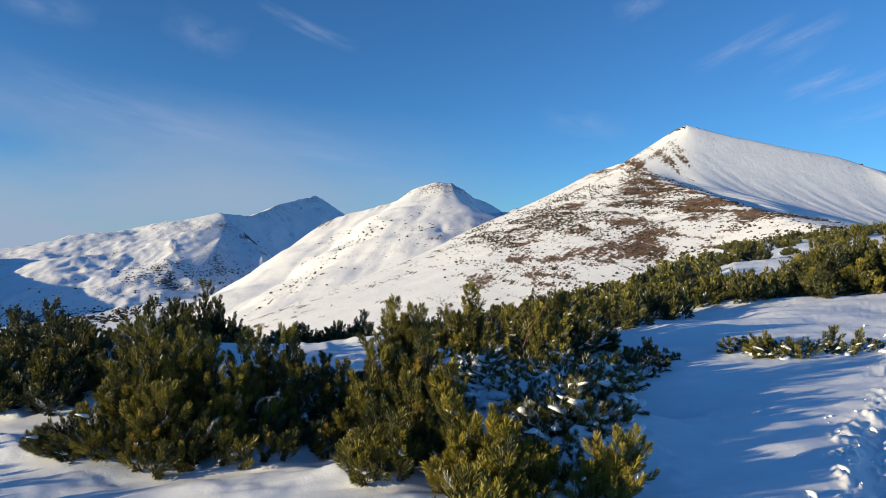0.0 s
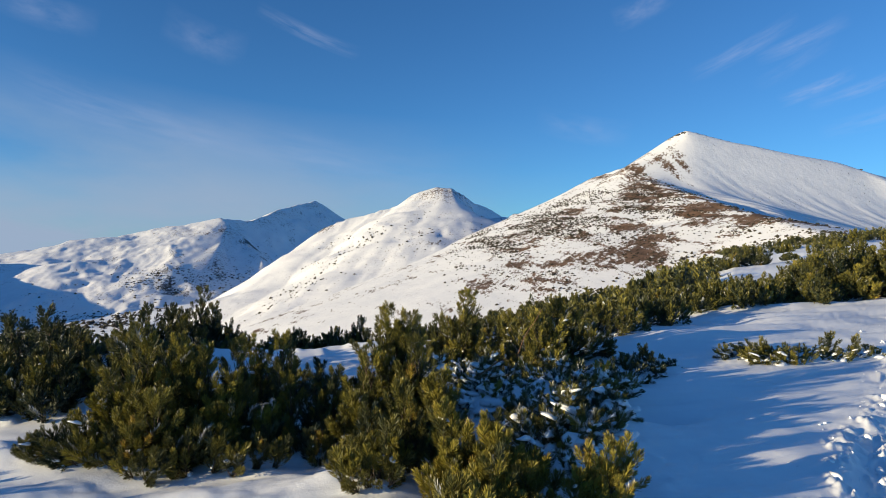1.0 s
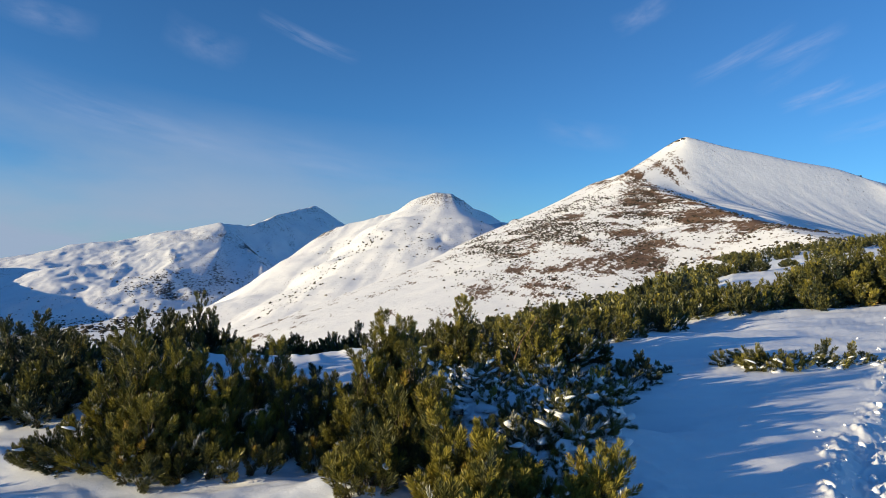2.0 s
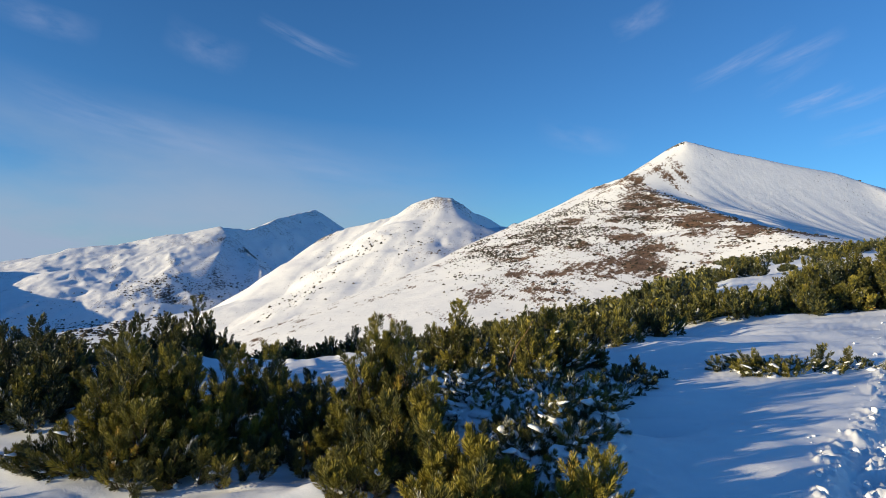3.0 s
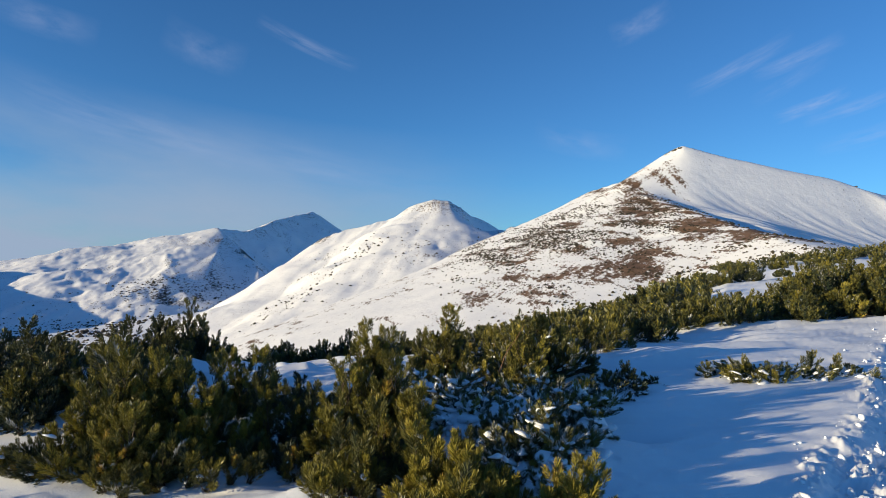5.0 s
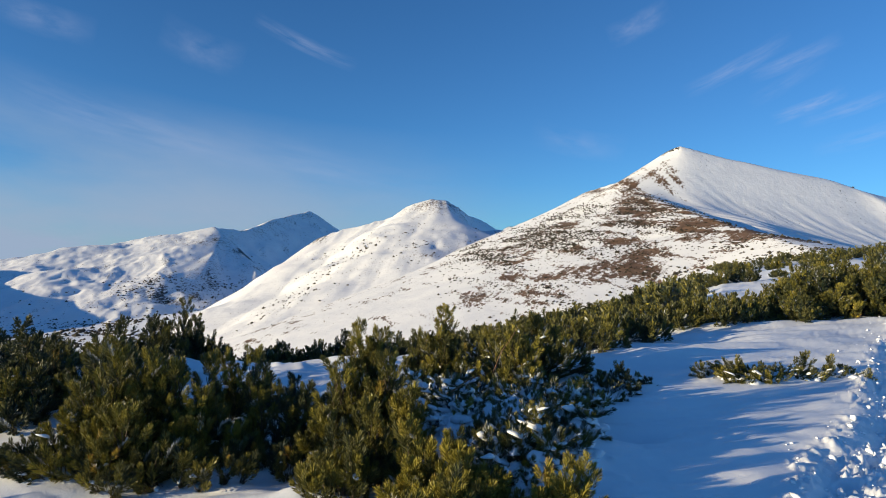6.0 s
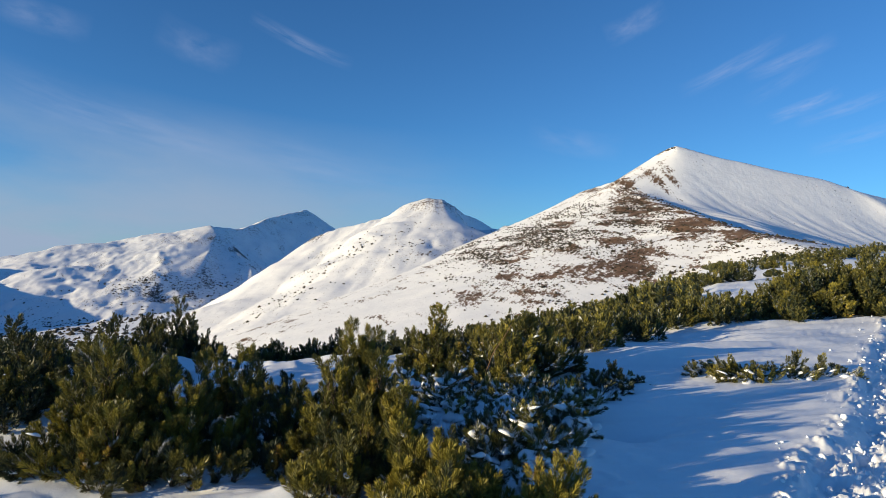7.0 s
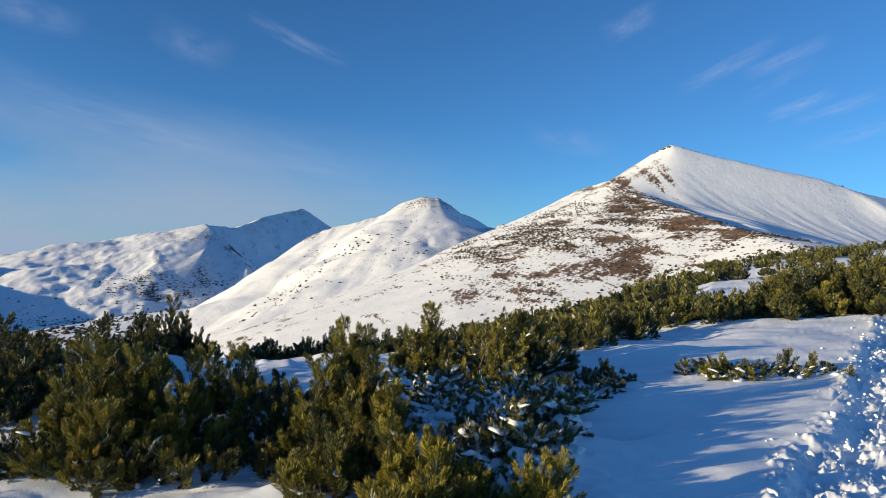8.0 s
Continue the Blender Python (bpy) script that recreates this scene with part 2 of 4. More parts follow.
def slopes(x, y, lines, soft):
    """Height of slopes that fall away from crest lines. Each line has its own fall to the front, back, left and right, a steep cap in metres, and a width over which its right side is rounded."""
    near, total = np.full(x.shape, 1e9), None
    for line, (front, back, left, right, cap, soft_side) in lines:
        best = np.full(x.shape, -1e9)
        for (ax, ay, az), (bx, by, bz) in zip(line, line[1:]):
            t = np.clip(((x - ax) * (bx - ax) + (y - ay) * (by - ay)) / ((bx - ax) ** 2 + (by - ay) ** 2), 0, 1)
            dx, dy, pz = x - ax - t * (bx - ax), y - ay - t * (by - ay), az + t * (bz - az)
            d = np.hypot(dx, dy) + 1e-6
            cx, cy = dx / d, dy / d
            fall = np.where(cy < 0, front, back) * cy * cy + np.where(cx < 0, left, right) * cx * cx
            best = np.maximum(best, pz - fall * d * d / (d + soft_side * np.clip(cx, 0, 1) + 1e-6) * (1 - 0.16 * np.clip(d / 900, 0, 1)) - cap * np.clip(0.5 * cx - 0.87 * cy, 0, 1) * (1 - np.exp(-(d / 100) ** 1.5)))
            near = np.minimum(near, d)
        total = best if total is None else np.logaddexp(total / soft, best / soft) * soft
    return total, near


def blob(x, y, cx, cy, rx, ry):
    return np.exp(-((x - cx) / rx) ** 2 - ((y - cy) / ry) ** 2)


def build_mountain(name, label, az, columns, radii, lines, seed, hummock, relief, turf_of, rock_of, floor=-190.0, gully=1.2, drift=0.6, hollows=(), streaks=0.0, calm=None, rounded=False):
    x, y = polar(az[0], az[1], columns, radii)
    wx, wy = x + 22 * fbm(x / 170, y / 170, 3, seed), y + 22 * fbm(x / 170, y / 170, 3, seed + 5)
    h0, d = slopes(x, y, lines, 2.5)
    h1, _ = slopes(wx, wy, lines, 2.5)
    if rounded:  # weathered: creases between the slopes are worn smooth
        for k in (2, 3, 3):
            worn = sum(np.roll(h0, i, 0) for i in range(-k, k + 1)) / (2 * k + 1)
            worn = sum(np.roll(worn, i, 1) for i in range(-k, k + 1)) / (2 * k + 1)
            h0 = h0 + (worn - h0) * np.maximum(step(3, 45, d), 0.6 * step(650, 850, x))
        h1 = h0
    away = step(10, 160, d)
    h = h0 + (h1 - h0) * away
    if calm:
        hummock = hummock * (1 - 0.85 * blob(x, y, *calm))
    h = h + hummock * (0.06 + 0.94 * away) * (fbm(x / 210, y / 260, 2, seed + 9, 0.45) + 0.5 * (0.5 - np.abs(fbm((x + 0.4 * y) / 150, y / 330, 2, seed + 3))))
    h = h + relief * (0.10 + 0.9 * away) * (0.5 - np.abs(fbm(x / 55, y / 85, 3, seed + 3)) + 0.4 * fbm((x + 0.3 * y) / 26, y / 60, 2, seed + 13))
    h = h + gully * away * fbm((x - drift * y) / 28, (y + 0.4 * x) / 220, 3, seed + 7)
    for cx, cy, rx, ry, deep in hollows:
        h = h - deep * blob(x, y, cx, cy, rx, ry)
    h = h + streaks * away * step(430, 560, x) * fbm((0.65 * x + 0.76 * y) / 13, (0.76 * x - 0.65 * y) / 150, 3, seed + 21)
    h = np.maximum(h, floor + 4 * fbm(x / 200, y / 200, 2, seed))
    h[:, 0] = h[:, -1] = floor
    h[0, :] = h[-1, :] = floor
    me = mesh_of(name, np.stack([x, y, h], -1), grid_faces(*x.shape), True, turf=turf_of(x, y, h, d), rock=rock_of(x, y, h, d))
    me.materials.append(ALPINE)
    ob = new(name, me)
    tagged(ob, label, "mountain", "mountain range")
    return x, y, h


# far left mountain with its cirque
FAR = crest([(-2580, 3500, -62), (-2181, 3450, -62), (-2031, 3400, -13), (-1798, 3300, 22), (-1483, 3180, 82), (-1213, 3060, 138), (-998, 2900, 164)], 30, 4, 2)
FAR_TOP = crest([(-998, 2900, 162), (-886, 2980, 154), (-819, 3300, 235), (-710, 3600, 300), (-594, 3800, 211), (-340, 3900, 90)], 30, 4, 9)
FAR_SPUR = crest([(-998, 2900, 164), (-835, 2700, 70), (-697, 2480, -12), (-640, 2330, -60), (-584, 2200, -105)], 30, 4, 3)
FAR_RIB = crest([(-930, 2790, 122), (-898, 2650, 72), (-854, 2450, 24), (-800, 2250, -60), (-760, 2100, -105)], 30, 3, 12)
# last three nodes are an unseen ridge, added to shade the slope
FAR_HILL = crest([(-1824, 2000, 36), (-1730, 2150, 8), (-1620, 2200, -24), (-1530, 2200, -43), (-1500, 1960, -48), (-1420, 1720, -58), (-1290, 1500, -88)], 30, 3, 4)
far_xyz = build_mountain(
    "snowy_mountain", "distant snow mountain with rocky crest and shaded hollow", (-50, 2), 380, np.geomspace(1500, 4300, 215),
    [(FAR, (0.42, 0.40, 0.34, 0.75, 0, 0)), (FAR_TOP, (0.8, 0.5, 0.45, 0.70, 0, 0)), (FAR_SPUR, (0.32, 0.3, 0.22, 0.80, 0, 0)), (FAR_RIB, (0.30, 0.3, 0.34, 0.85, 0, 0)), (FAR_HILL, (0.26, 0.25, 0.3, 0.60, 0, 0))], 10, 13.0, 3.6,
    lambda x, y, h, d: 0.24 * step(110, 20, d) + 0.30 * blob(x, y, -1036, 2690, 130, 90) + 0.16 * fbm(x / 90, y / 60, 3, 61) - 0.05,
    lambda x, y, h, d: 0.34 * step(40, 4, d) * step(2450, 2700, y) * step(3050, 2930, y) + 0.60 * np.exp(-((x + 750 + 0.652 * (y - 2598)) / 20) ** 2) * step(2380, 2470, y) * step(2780, 2690, y) + 0.46 * blob(x, y, -839, 1960, 170, 120)
    + 0.46 * blob(x, y, -733, 2190, 60, 100) + 0.40 * fbm((x + 0.3 * y) / 40, y / 80, 4, 71, 0.6) - 0.10, calm=(-640, 2500, 150, 350))

# round middle mountain
MID = crest([(-738, 2200, -135), (-514, 2000, -42), (-381, 1860, 3), (-363, 1900, 75), (-279, 1950, 112), (-211, 1950, 124), (-145, 1980, 150), (-86, 2000, 190), (-24, 2000, 208), (30, 1985, 203), (60, 1960, 190)], 25, 3.5, 5)
MID_RIGHT = crest([(60, 1960, 190), (125, 2060, 163), (198, 2200, 132), (394, 2300, 24)], 25, 2, 15)
MID_SPUR = crest([(60, 1960, 189), (70, 1890, 132), (74, 1850, 95), (72, 1800, 62)], 25, 2, 6)
mid_xyz = build_mountain(
    "snowy_mountain", "rounded snow mountain dotted with dwarf pines", (-42, 22), 340, np.geomspace(650, 2800, 200),
    [(MID, (0.34, 0.6, 0.95, 1.30, 0, 0)), (MID_RIGHT, (0.6, 0.45, 0.5, 1.6, 0, 0)), (MID_SPUR, (0.45, 0.5, 0.9, 1.6, 0, 0))], 20, 1.2, 0.8,
    lambda x, y, h, d: 0.40 * blob(x, y, -20, 1960, 130, 60) + 0.34 * blob(x, y, 5, 1880, 100, 80) + 0.42 * blob(x, y, -20, 1375, 50, 18) + 0.30 * blob(x, y, 40, 1450, 40, 60) + 0.14 * fbm(x / 70, y / 50, 3, 62) - 0.04,
    lambda x, y, h, d: 0.62 * blob(x, y, -345, 1880, 30, 45) + 0.50 * blob(x, y, -293, 1658, 22, 34) + 0.30 * step(24, 3, d) + 0.10 * fbm(x / 50, y / 50, 3, 72) - 0.06,
    gully=0.75, drift=0.12, hollows=((-2, 1480, 13, 40, 4.5), (122, 1905, 46, 110, 42)))

# pointed mountain with the brown spur
SADDLE = crest([(-60, 1800, 62), (20, 1840, 90), (70, 1862, 103), (166, 1850, 107), (269, 1750, 136), (372, 1600, 192)], 18, 1, 16)
PEAK = crest([(372, 1600, 192), (455, 1550, 217), (486, 1520, 237), (512, 1480, 264), (530, 1460, 275), (543, 1450, 280), (571, 1450, 274), (590, 1450, 268), (654, 1450, 252), (817, 1470, 233),
              (1027, 1500, 207), (1420, 1600, 152), (1900, 1650, 30)], 18, 0.5, 7)
SPUR = crest([(376, 1590, 188), (388, 1450, 174), (393, 1300, 149), (401, 1130, 111), (398, 1000, 84), (405, 850, 54), (385, 740, 41), (355, 620, 24), (316, 520, 7)], 18, 2, 8)


# bare turf and, with a minus, lasting snow on the spur: x, y, half widths, amount
PATCHES = ((347, 1300, 48, 100, 0.42), (339, 1155, 28, 60, 0.40), (351, 1070, 26, 60, 0.40), (359, 988, 22, 50, 0.40), (236, 1194, 36, 70, 0.46), (296, 1115, 14, 45, 0.40), (287, 951, 22, 45, 0.42),
           (291, 863, 24, 45, 0.48), (253, 792, 26, 40, 0.52), (240, 732, 20, 35, 0.42), (249, 849, 20, 40, 0.42), (364, 880, 35, 110, 0.22), (113, 780, 32, 45, 0.58), (201, 977, 34, 60, 0.36),
           (130, 1020, 40, 60, 0.28), (82, 974, 35, 60, 0.32), (293, 1262, 20, 50, -0.45), (309, 1053, 9, 40, -0.5), (338, 949, 12, 30, -0.45), (326, 828, 14, 60, -0.5))


def peak_turf(x, y, h, d):
    spur = np.min([np.hypot(x - px, y - py) for px, py, _ in SPUR[::2]], axis=0)
    fade = step(640, 1050, y)
    m = (0.24 + 0.30 * fade) * step(55, 5, spur) + 0.16 * step(1500, 1100, y) * step(430, 330, x) * step(20, 130, x)
    for cx, cy, rx, ry, bare in PATCHES:
        m = m + 1.25 * bare * blob(x, y, cx, cy, rx, ry)
    m = m + 0.60 * step(15, 3, np.abs(y - 1342 - 0.74 * (x - 402))) * step(395, 412, x) * step(540, 518, x) + 0.20 * blob(x, y, 458, 1362, 50, 18)
    streak = 0.46 * fbm((x + 0.4 * y) / 15, y / 52, 4, 63, 0.65) + 0.40 * fbm((x - 0.5 * y) / 60, y / 60, 3, 64)
    return m + streak - 0.03 - 0.75 * step(500, 560, x + 0.05 * (1450 - y)) - 0.35 * step(420, 450, x) * step(1300, 1250, y)


peak_xyz = build_mountain(
    "snowy_mountain", "pointed snow mountain with bare brown turf on its spur", (-28, 58), 440, np.concatenate([np.geomspace(380, 1000, 80)[:-1], np.geomspace(1000, 1750, 130)[:-1], np.geomspace(1750, 3300, 45)]),
    [(SADDLE, (0.40, 0.5, 0.60, 0.36, 0, 0)), (PEAK, (0.25, 0.5, 0.66, 0.28, 160, 0)), (SPUR, (0.30, 0.3, 0.47, 0.42, 0, 130))], 30, 1.2, 0.35,
    peak_turf,
    lambda x, y, h, d: 0.85 * blob(x, y, 520, 1465, 18, 22) + 0.16 * fbm(x / 60, y / 60, 3, 74) * step(480, 600, x) + 0.05 * step(16, 2, d) * step(560, 450, x) + 0.05 * fbm(x / 30, y / 30, 3, 73) - 0.05,
    gully=0.15, streaks=1.25, rounded=True, hollows=((474, 1260, 40, 110, 6), (486, 1090, 46, 110, 15), (488, 910, 50, 110, 22), (520, 770, 60, 90, 12), (640, 1030, 90, 90, 24)))


def summit_crag(start, end, seed, count, big, label):
    """Frost-broken rocks strewn along a stretch of crest."""
    rng = random.Random(seed)
    bm = bmesh.new()
    for k in range(count):
        made = bmesh.ops.create_icosphere(bm, subdivisions=1, radius=1.0)["verts"]
        a, size = (k + rng.random()) / count, big * rng.uniform(0.5, 1.15)
        spot = Vector(start).lerp(Vector(end), a) + Vector((rng.uniform(-3, 3), rng.uniform(-7, 2), rng.uniform(-0.8, 0.3) * size))
        put = pose(*spot, rng.uniform(-25, 25), rng.uniform(-25, 25), rng.uniform(0, 360))
        for v in made:
            v.co = put @ Vector([c * size * k * rng.uniform(0.75, 1.3) for c, k in zip(v.co, (1.5, 0.9, 0.8))])
    me = bpy.data.meshes.new("summit_crag")
    bm.to_mesh(me)
    bm.free()
    me.materials.append(DARK_ROCK)
    tagged(new("summit_crag", me), label, "rock")


def rock_material():
    m, n, l, p = material("dark_rock")
    l.new(ramp(n, l, noise_node(n, l, coords(n), 0.4, 5, 0.7), (0.35, (0.035, 0.033, 0.034)), (0.65, (0.13, 0.115, 0.10))), p.inputs["Base Color"])
    p.inputs["Roughness"].default_value = 0.9
    return m


DARK_ROCK = rock_material()
summit_crag((507, 1472, 255), (540, 1445, 273), 3, 34, 3.8, "dark broken rocks on the snowy mountain top")
summit_crag((930, 1484, 200), (965, 1489, 195), 5, 8, 2.4, "small dark outcrop on the snowy ridge")


def scrub(name, label, xyz, seed, count, size, where):
    """Far dwarf pines as small uneven clumps, strewn over a slope where the weight allows."""
    x, y, h = xyz
    rng = np.random.default_rng(seed)
    w = np.clip(where(x, y, h), 0, 1)
    w[:2], w[-2:] = 0, 0
    w = w * np.hypot(x, y) ** 2
    pick = rng.choice(x.size, count, p=(w / w.sum()).ravel())
    r, c = np.unravel_index(pick, x.shape)
    r, c = np.clip(r, 1, x.shape[0] - 2), np.clip(c, 1, x.shape[1] - 2)
    a, b = rng.random(count), rng.random(count)
    def at(g):
        return g[r, c] * (1 - a) * (1 - b) + g[r + 1, c] * a * (1 - b) + g[r, c + 1] * (1 - a) * b + g[r + 1, c + 1] * a * b
    spot = np.stack([at(x), at(y), at(h)], 1)
    form = np.array([(1, 0, 0.2), (0.4, 0.9, 0.2), (-0.7, 0.7, 0.2), (-0.9, -0.4, 0.2), (0.2, -1, 0.2), (0.1, 0.1, 0.8), (0, 0, -0.6)])
    faces = np.array([(k, (k + 1) % 5, 5) for k in range(5)] + [((k + 1) % 5, k, 6) for k in range(5)])
    big = size * (0.4 + 1.0 * rng.random(count) ** 2)
    v = spot[:, None, :] + form[None] * big[:, None, None] * (1 + 0.35 * rng.normal(size=(count, 7, 3)))
    ob = new(name, mesh_of(name, v, (faces[None] + 7 * np.arange(count)[:, None, None]).reshape(-1, 3)))
    ob.data.materials.append(SCRUB)
    tagged(ob, label, "dwarf pines", kind="stuff")


def scrub_material():
    m, n, l, p = material("far_scrub")
    l.new(ramp(n, l, noise_node(n, l, coords(n), 0.15, 4), (0.3, (0.020, 0.020, 0.013)), (0.7, (0.062, 0.048, 0.030))), p.inputs["Base Color"])
    p.inputs["Roughness"].default_value = 0.9
    return m


SCRUB = scrub_material()
scrub("far_scrub", "dark dwarf pines scattered over distant snow slopes", far_xyz, 3, 1600, 3.0,
      lambda x, y, h: blob(x, y, -850, 1990, 170, 140) * (fbm(x / 50, y / 50, 3, 5) > 0.05) + 0.5 * blob(x, y, -740, 2190, 60, 90) + 1.0 * blob(x, y, -920, 1662, 170, 40) + 0.004)
scrub("far_scrub", "dark dwarf pines along the snowy valley floor", ground_xyz, 6, 620, 5.0,
      lambda x, y, h: blob(x, y, -770, 1350, 170, 230) * (0.15 + (fbm(x / 45, y / 60, 3, 12) > -0.05)))
scrub("far_scrub", "dark dwarf pines scattered over a snowy mountainside", mid_xyz, 4, 1300, 2.5,
      lambda x, y, h: (y < 1720) * (x > -330) * (0.06 + (fbm((x - 0.7 * y) / 40, (y + 0.3 * x) / 160, 3, 7) > 0.45)))
scrub("far_scrub", "dark heath and dwarf pines scattered over the spur", peak_xyz, 5, 9000, 1.75,
      lambda x, y, h: step(460, 330, x) * step(1500, 1150, y) * step(-20, 110, x) * (0.14 + (fbm((x + 0.4 * y) / 35, y / 110, 4, 8) > 0.18)))


def cirrus_material(name, color):
    m, n, l, p = material(name)
    n.remove(p)
    u, v = attribute(n, "across"), attribute(n, "along")
    xyz = n.new("ShaderNodeCombineXYZ")
    l.new(calc(n, l, "MULTIPLY", u, attribute(n, "fibre")), xyz.inputs[0])
    l.new(calc(n, l, "MULTIPLY", v, 1.1), xyz.inputs[1])
    l.new(attribute(n, "seed"), xyz.inputs[2])
    streak = noise_node(n, l, xyz.outputs[0], 1.5, 6, 0.55)
    body = calc(n, l, "MULTIPLY", calc(n, l, "SUBTRACT", streak, 0.30), 2.6, True)
    def fade(x):
        return calc(n, l, "SUBTRACT", 1.0, calc(n, l, "POWER", calc(n, l, "ABSOLUTE", x), 1.6), True)
    k = calc(n, l, "MULTIPLY", calc(n, l, "MULTIPLY", fade(u), fade(v)), calc(n, l, "MULTIPLY", body, attribute(n, "opacity")), True)
    e = n.new("ShaderNodeEmission")
    e.inputs["Color"].default_value, e.inputs["Strength"].default_value = (*color, 1), 0.60
    t, mx = n.new("ShaderNodeBsdfTransparent"), n.new("ShaderNodeMixShader")
    l.new(k, mx.inputs[0])
    l.new(t.outputs[0], mx.inputs[1])
    l.new(e.outputs[0], mx.inputs[2])
    l.new(mx.outputs[0], n["Material Output"].inputs["Surface"])
    return m


CIRRUS, HAZE = cirrus_material("cirrus", (0.60, 0.66, 0.88)), cirrus_material("haze", (0.37, 0.48, 0.65))


def cirrus(az, el, long, wide, turn, density, fibre, seed, label, look_of=CIRRUS):
    """A thin cloud high in the distance; angles in degrees as seen from the trail."""
    a, b = np.meshgrid(np.linspace(-1, 1, 25), np.linspace(-1, 1, 9), indexing="ij")
    c, d = math.cos(radians(turn)), math.sin(radians(turn))
    bend = b + 0.25 * a * a
    th = np.radians(az + 0.5 * (a * long * c - bend * wide * d))
    up = np.radians(el + 0.5 * (a * long * d + bend * wide * c))
    r = 4650 + 3 * seed
    v = np.stack([r * np.cos(up) * np.sin(th), r * np.cos(up) * np.cos(th), r * np.sin(up)], -1)
    me = mesh_of("cirrus_cloud", v, grid_faces(25, 9), True, along=a, across=b, opacity=np.full(a.shape, density), fibre=np.full(a.shape, fibre), seed=np.full(a.shape, 3.7 * seed))
    me.materials.append(look_of)
    tagged(new("cirrus_cloud", me), label, "cloud", "thin clouds", "backdrop")


WISP, VEIL = "thin white cirrus wisp in the blue sky", "pale veil of high haze above the mountains"
for k, row in enumerate(((24.9, 16.0, 9.0, 1.5, 24, 0.24, 1.4), (29.1, 16.1, 7.0, 1.4, 18, 0.24, 1.4), (28.6, 14.5, 6.5, 1.4, 28, 0.10, 1.4), (30.0, 12.5, 5.5, 1.2, 18, 0.32, 1.4), (32.7, 12.1, 7.0, 1.2, 15, 0.22, 1.4),
                         (34.0, 10.0, 8.0, 1.6, 14, 0.16, 1.4), (-11.8, 18.5, 9.5, 1.4, -20, 0.22, 1.4), (-20.3, 17.3, 7.0, 3.2, -15, 0.15, 0.9), (-32.0, 17.8, 8.0, 2.6, -10, 0.18, 0.9), (17.3, 20.0, 5.5, 2.2, 22, 0.22, 0.9),
                         (12.2, 10.7, 8.5, 2.6, -12, 0.13, 0.9), (-27.0, 11.0, 16.0, 3.6, -13, 0.16, 2.0), (-10.0, 8.2, 24, 4.4, -10, 0.13, 2.0), (-20.0, 9.6, 12.0, 2.6, -16, 0.12, 1.8))):
    cirrus(*row, k, WISP)
cirrus(-26, 4.5, 76, 19, -7, 0.75, 0.8, 20, VEIL, HAZE)
cirrus(-34, 0.0, 96, 16, -3, 1.7, 0.6, 23, VEIL, HAZE)


# ---- dwarf pines ----
def needle_brush(rng, count, length, needle, width):
    """One shoot along +z: pointed needles set all round a short stem, swept forward. Returns corners (n, 3, 3)."""
    u = rng.random(count) ** 0.8
    az = rng.random(count) * 2 * np.pi
    tilt = np.radians(50 - 32 * u ** 2.5 + rng.normal(0, 8, count))
    size = needle * (0.8 + 0.35 * rng.random(count)) * (0.75 + 0.25 * np.sqrt(np.clip(u * 3, 0, 1)) - 0.15 * u ** 4)
    out = np.stack([np.cos(az), np.sin(az), 0 * az], 1)
    way = out * np.sin(tilt)[:, None] + np.array([0, 0, 1]) * np.cos(tilt)[:, None]
    base = np.stack([0 * u, 0 * u, u * length], 1) + out * 0.003
    side = np.cross(way, rng.normal(size=(count, 3)))
    side /= np.linalg.norm(side, axis=1)[:, None]
    end = base + way * size[:, None] + np.array([0, 0, 1]) * (size * 0.18)[:, None]
    blade = base + (0.55 * (end - base)) + side * width
    return np.stack([base, blade, end], 1)


def turned(ways, spin):
    """Rotations that carry +z onto the ways, after a spin about z."""
    w = ways / np.linalg.norm(ways, axis=1)[:, None]
    ref = np.where(np.abs(w[:, 2:]) > 0.95, np.array([[1.0, 0, 0]]), np.array([[0, 0, 1.0]]))
    u = np.cross(ref, w)
    u /= np.linalg.norm(u, axis=1)[:, None]
    v = np.cross(w, u)
    c, s = np.cos(spin)[:, None], np.sin(spin)[:, None]
    return np.stack([c * u + s * v, -s * u + c * v, w], 2)


def tubes(paths, radii, sides):
    """Tapered tubes along polylines; returns vertices and quads."""
    vs, fs, at = [], [], 0
    ring = np.arange(sides) * 2 * np.pi / sides
    for path, (r0, r1) in zip(paths, radii):
        path = np.asarray(path)
        n = len(path)
        tan = np.gradient(path, axis=0)
        rot = turned(tan, np.zeros(n))
        r = np.linspace(r0, r1, n)
        circle = np.stack([np.cos(ring), np.sin(ring), 0 * ring], 1)
        v = path[:, None, :] + np.einsum("nij,kj->nki", rot, circle) * r[:, None, None]
        vs.append(v.reshape(-1, 3))
        i = np.arange(n - 1)[:, None] * sides + np.arange(sides)[None, :]
        j = np.arange(n - 1)[:, None] * sides + (np.arange(sides)[None, :] + 1) % sides
        fs.append(np.stack([i, j, j + sides, i + sides], -1).reshape(-1, 4) + at)
        at += n * sides
    return np.concatenate(vs), np.concatenate(fs)


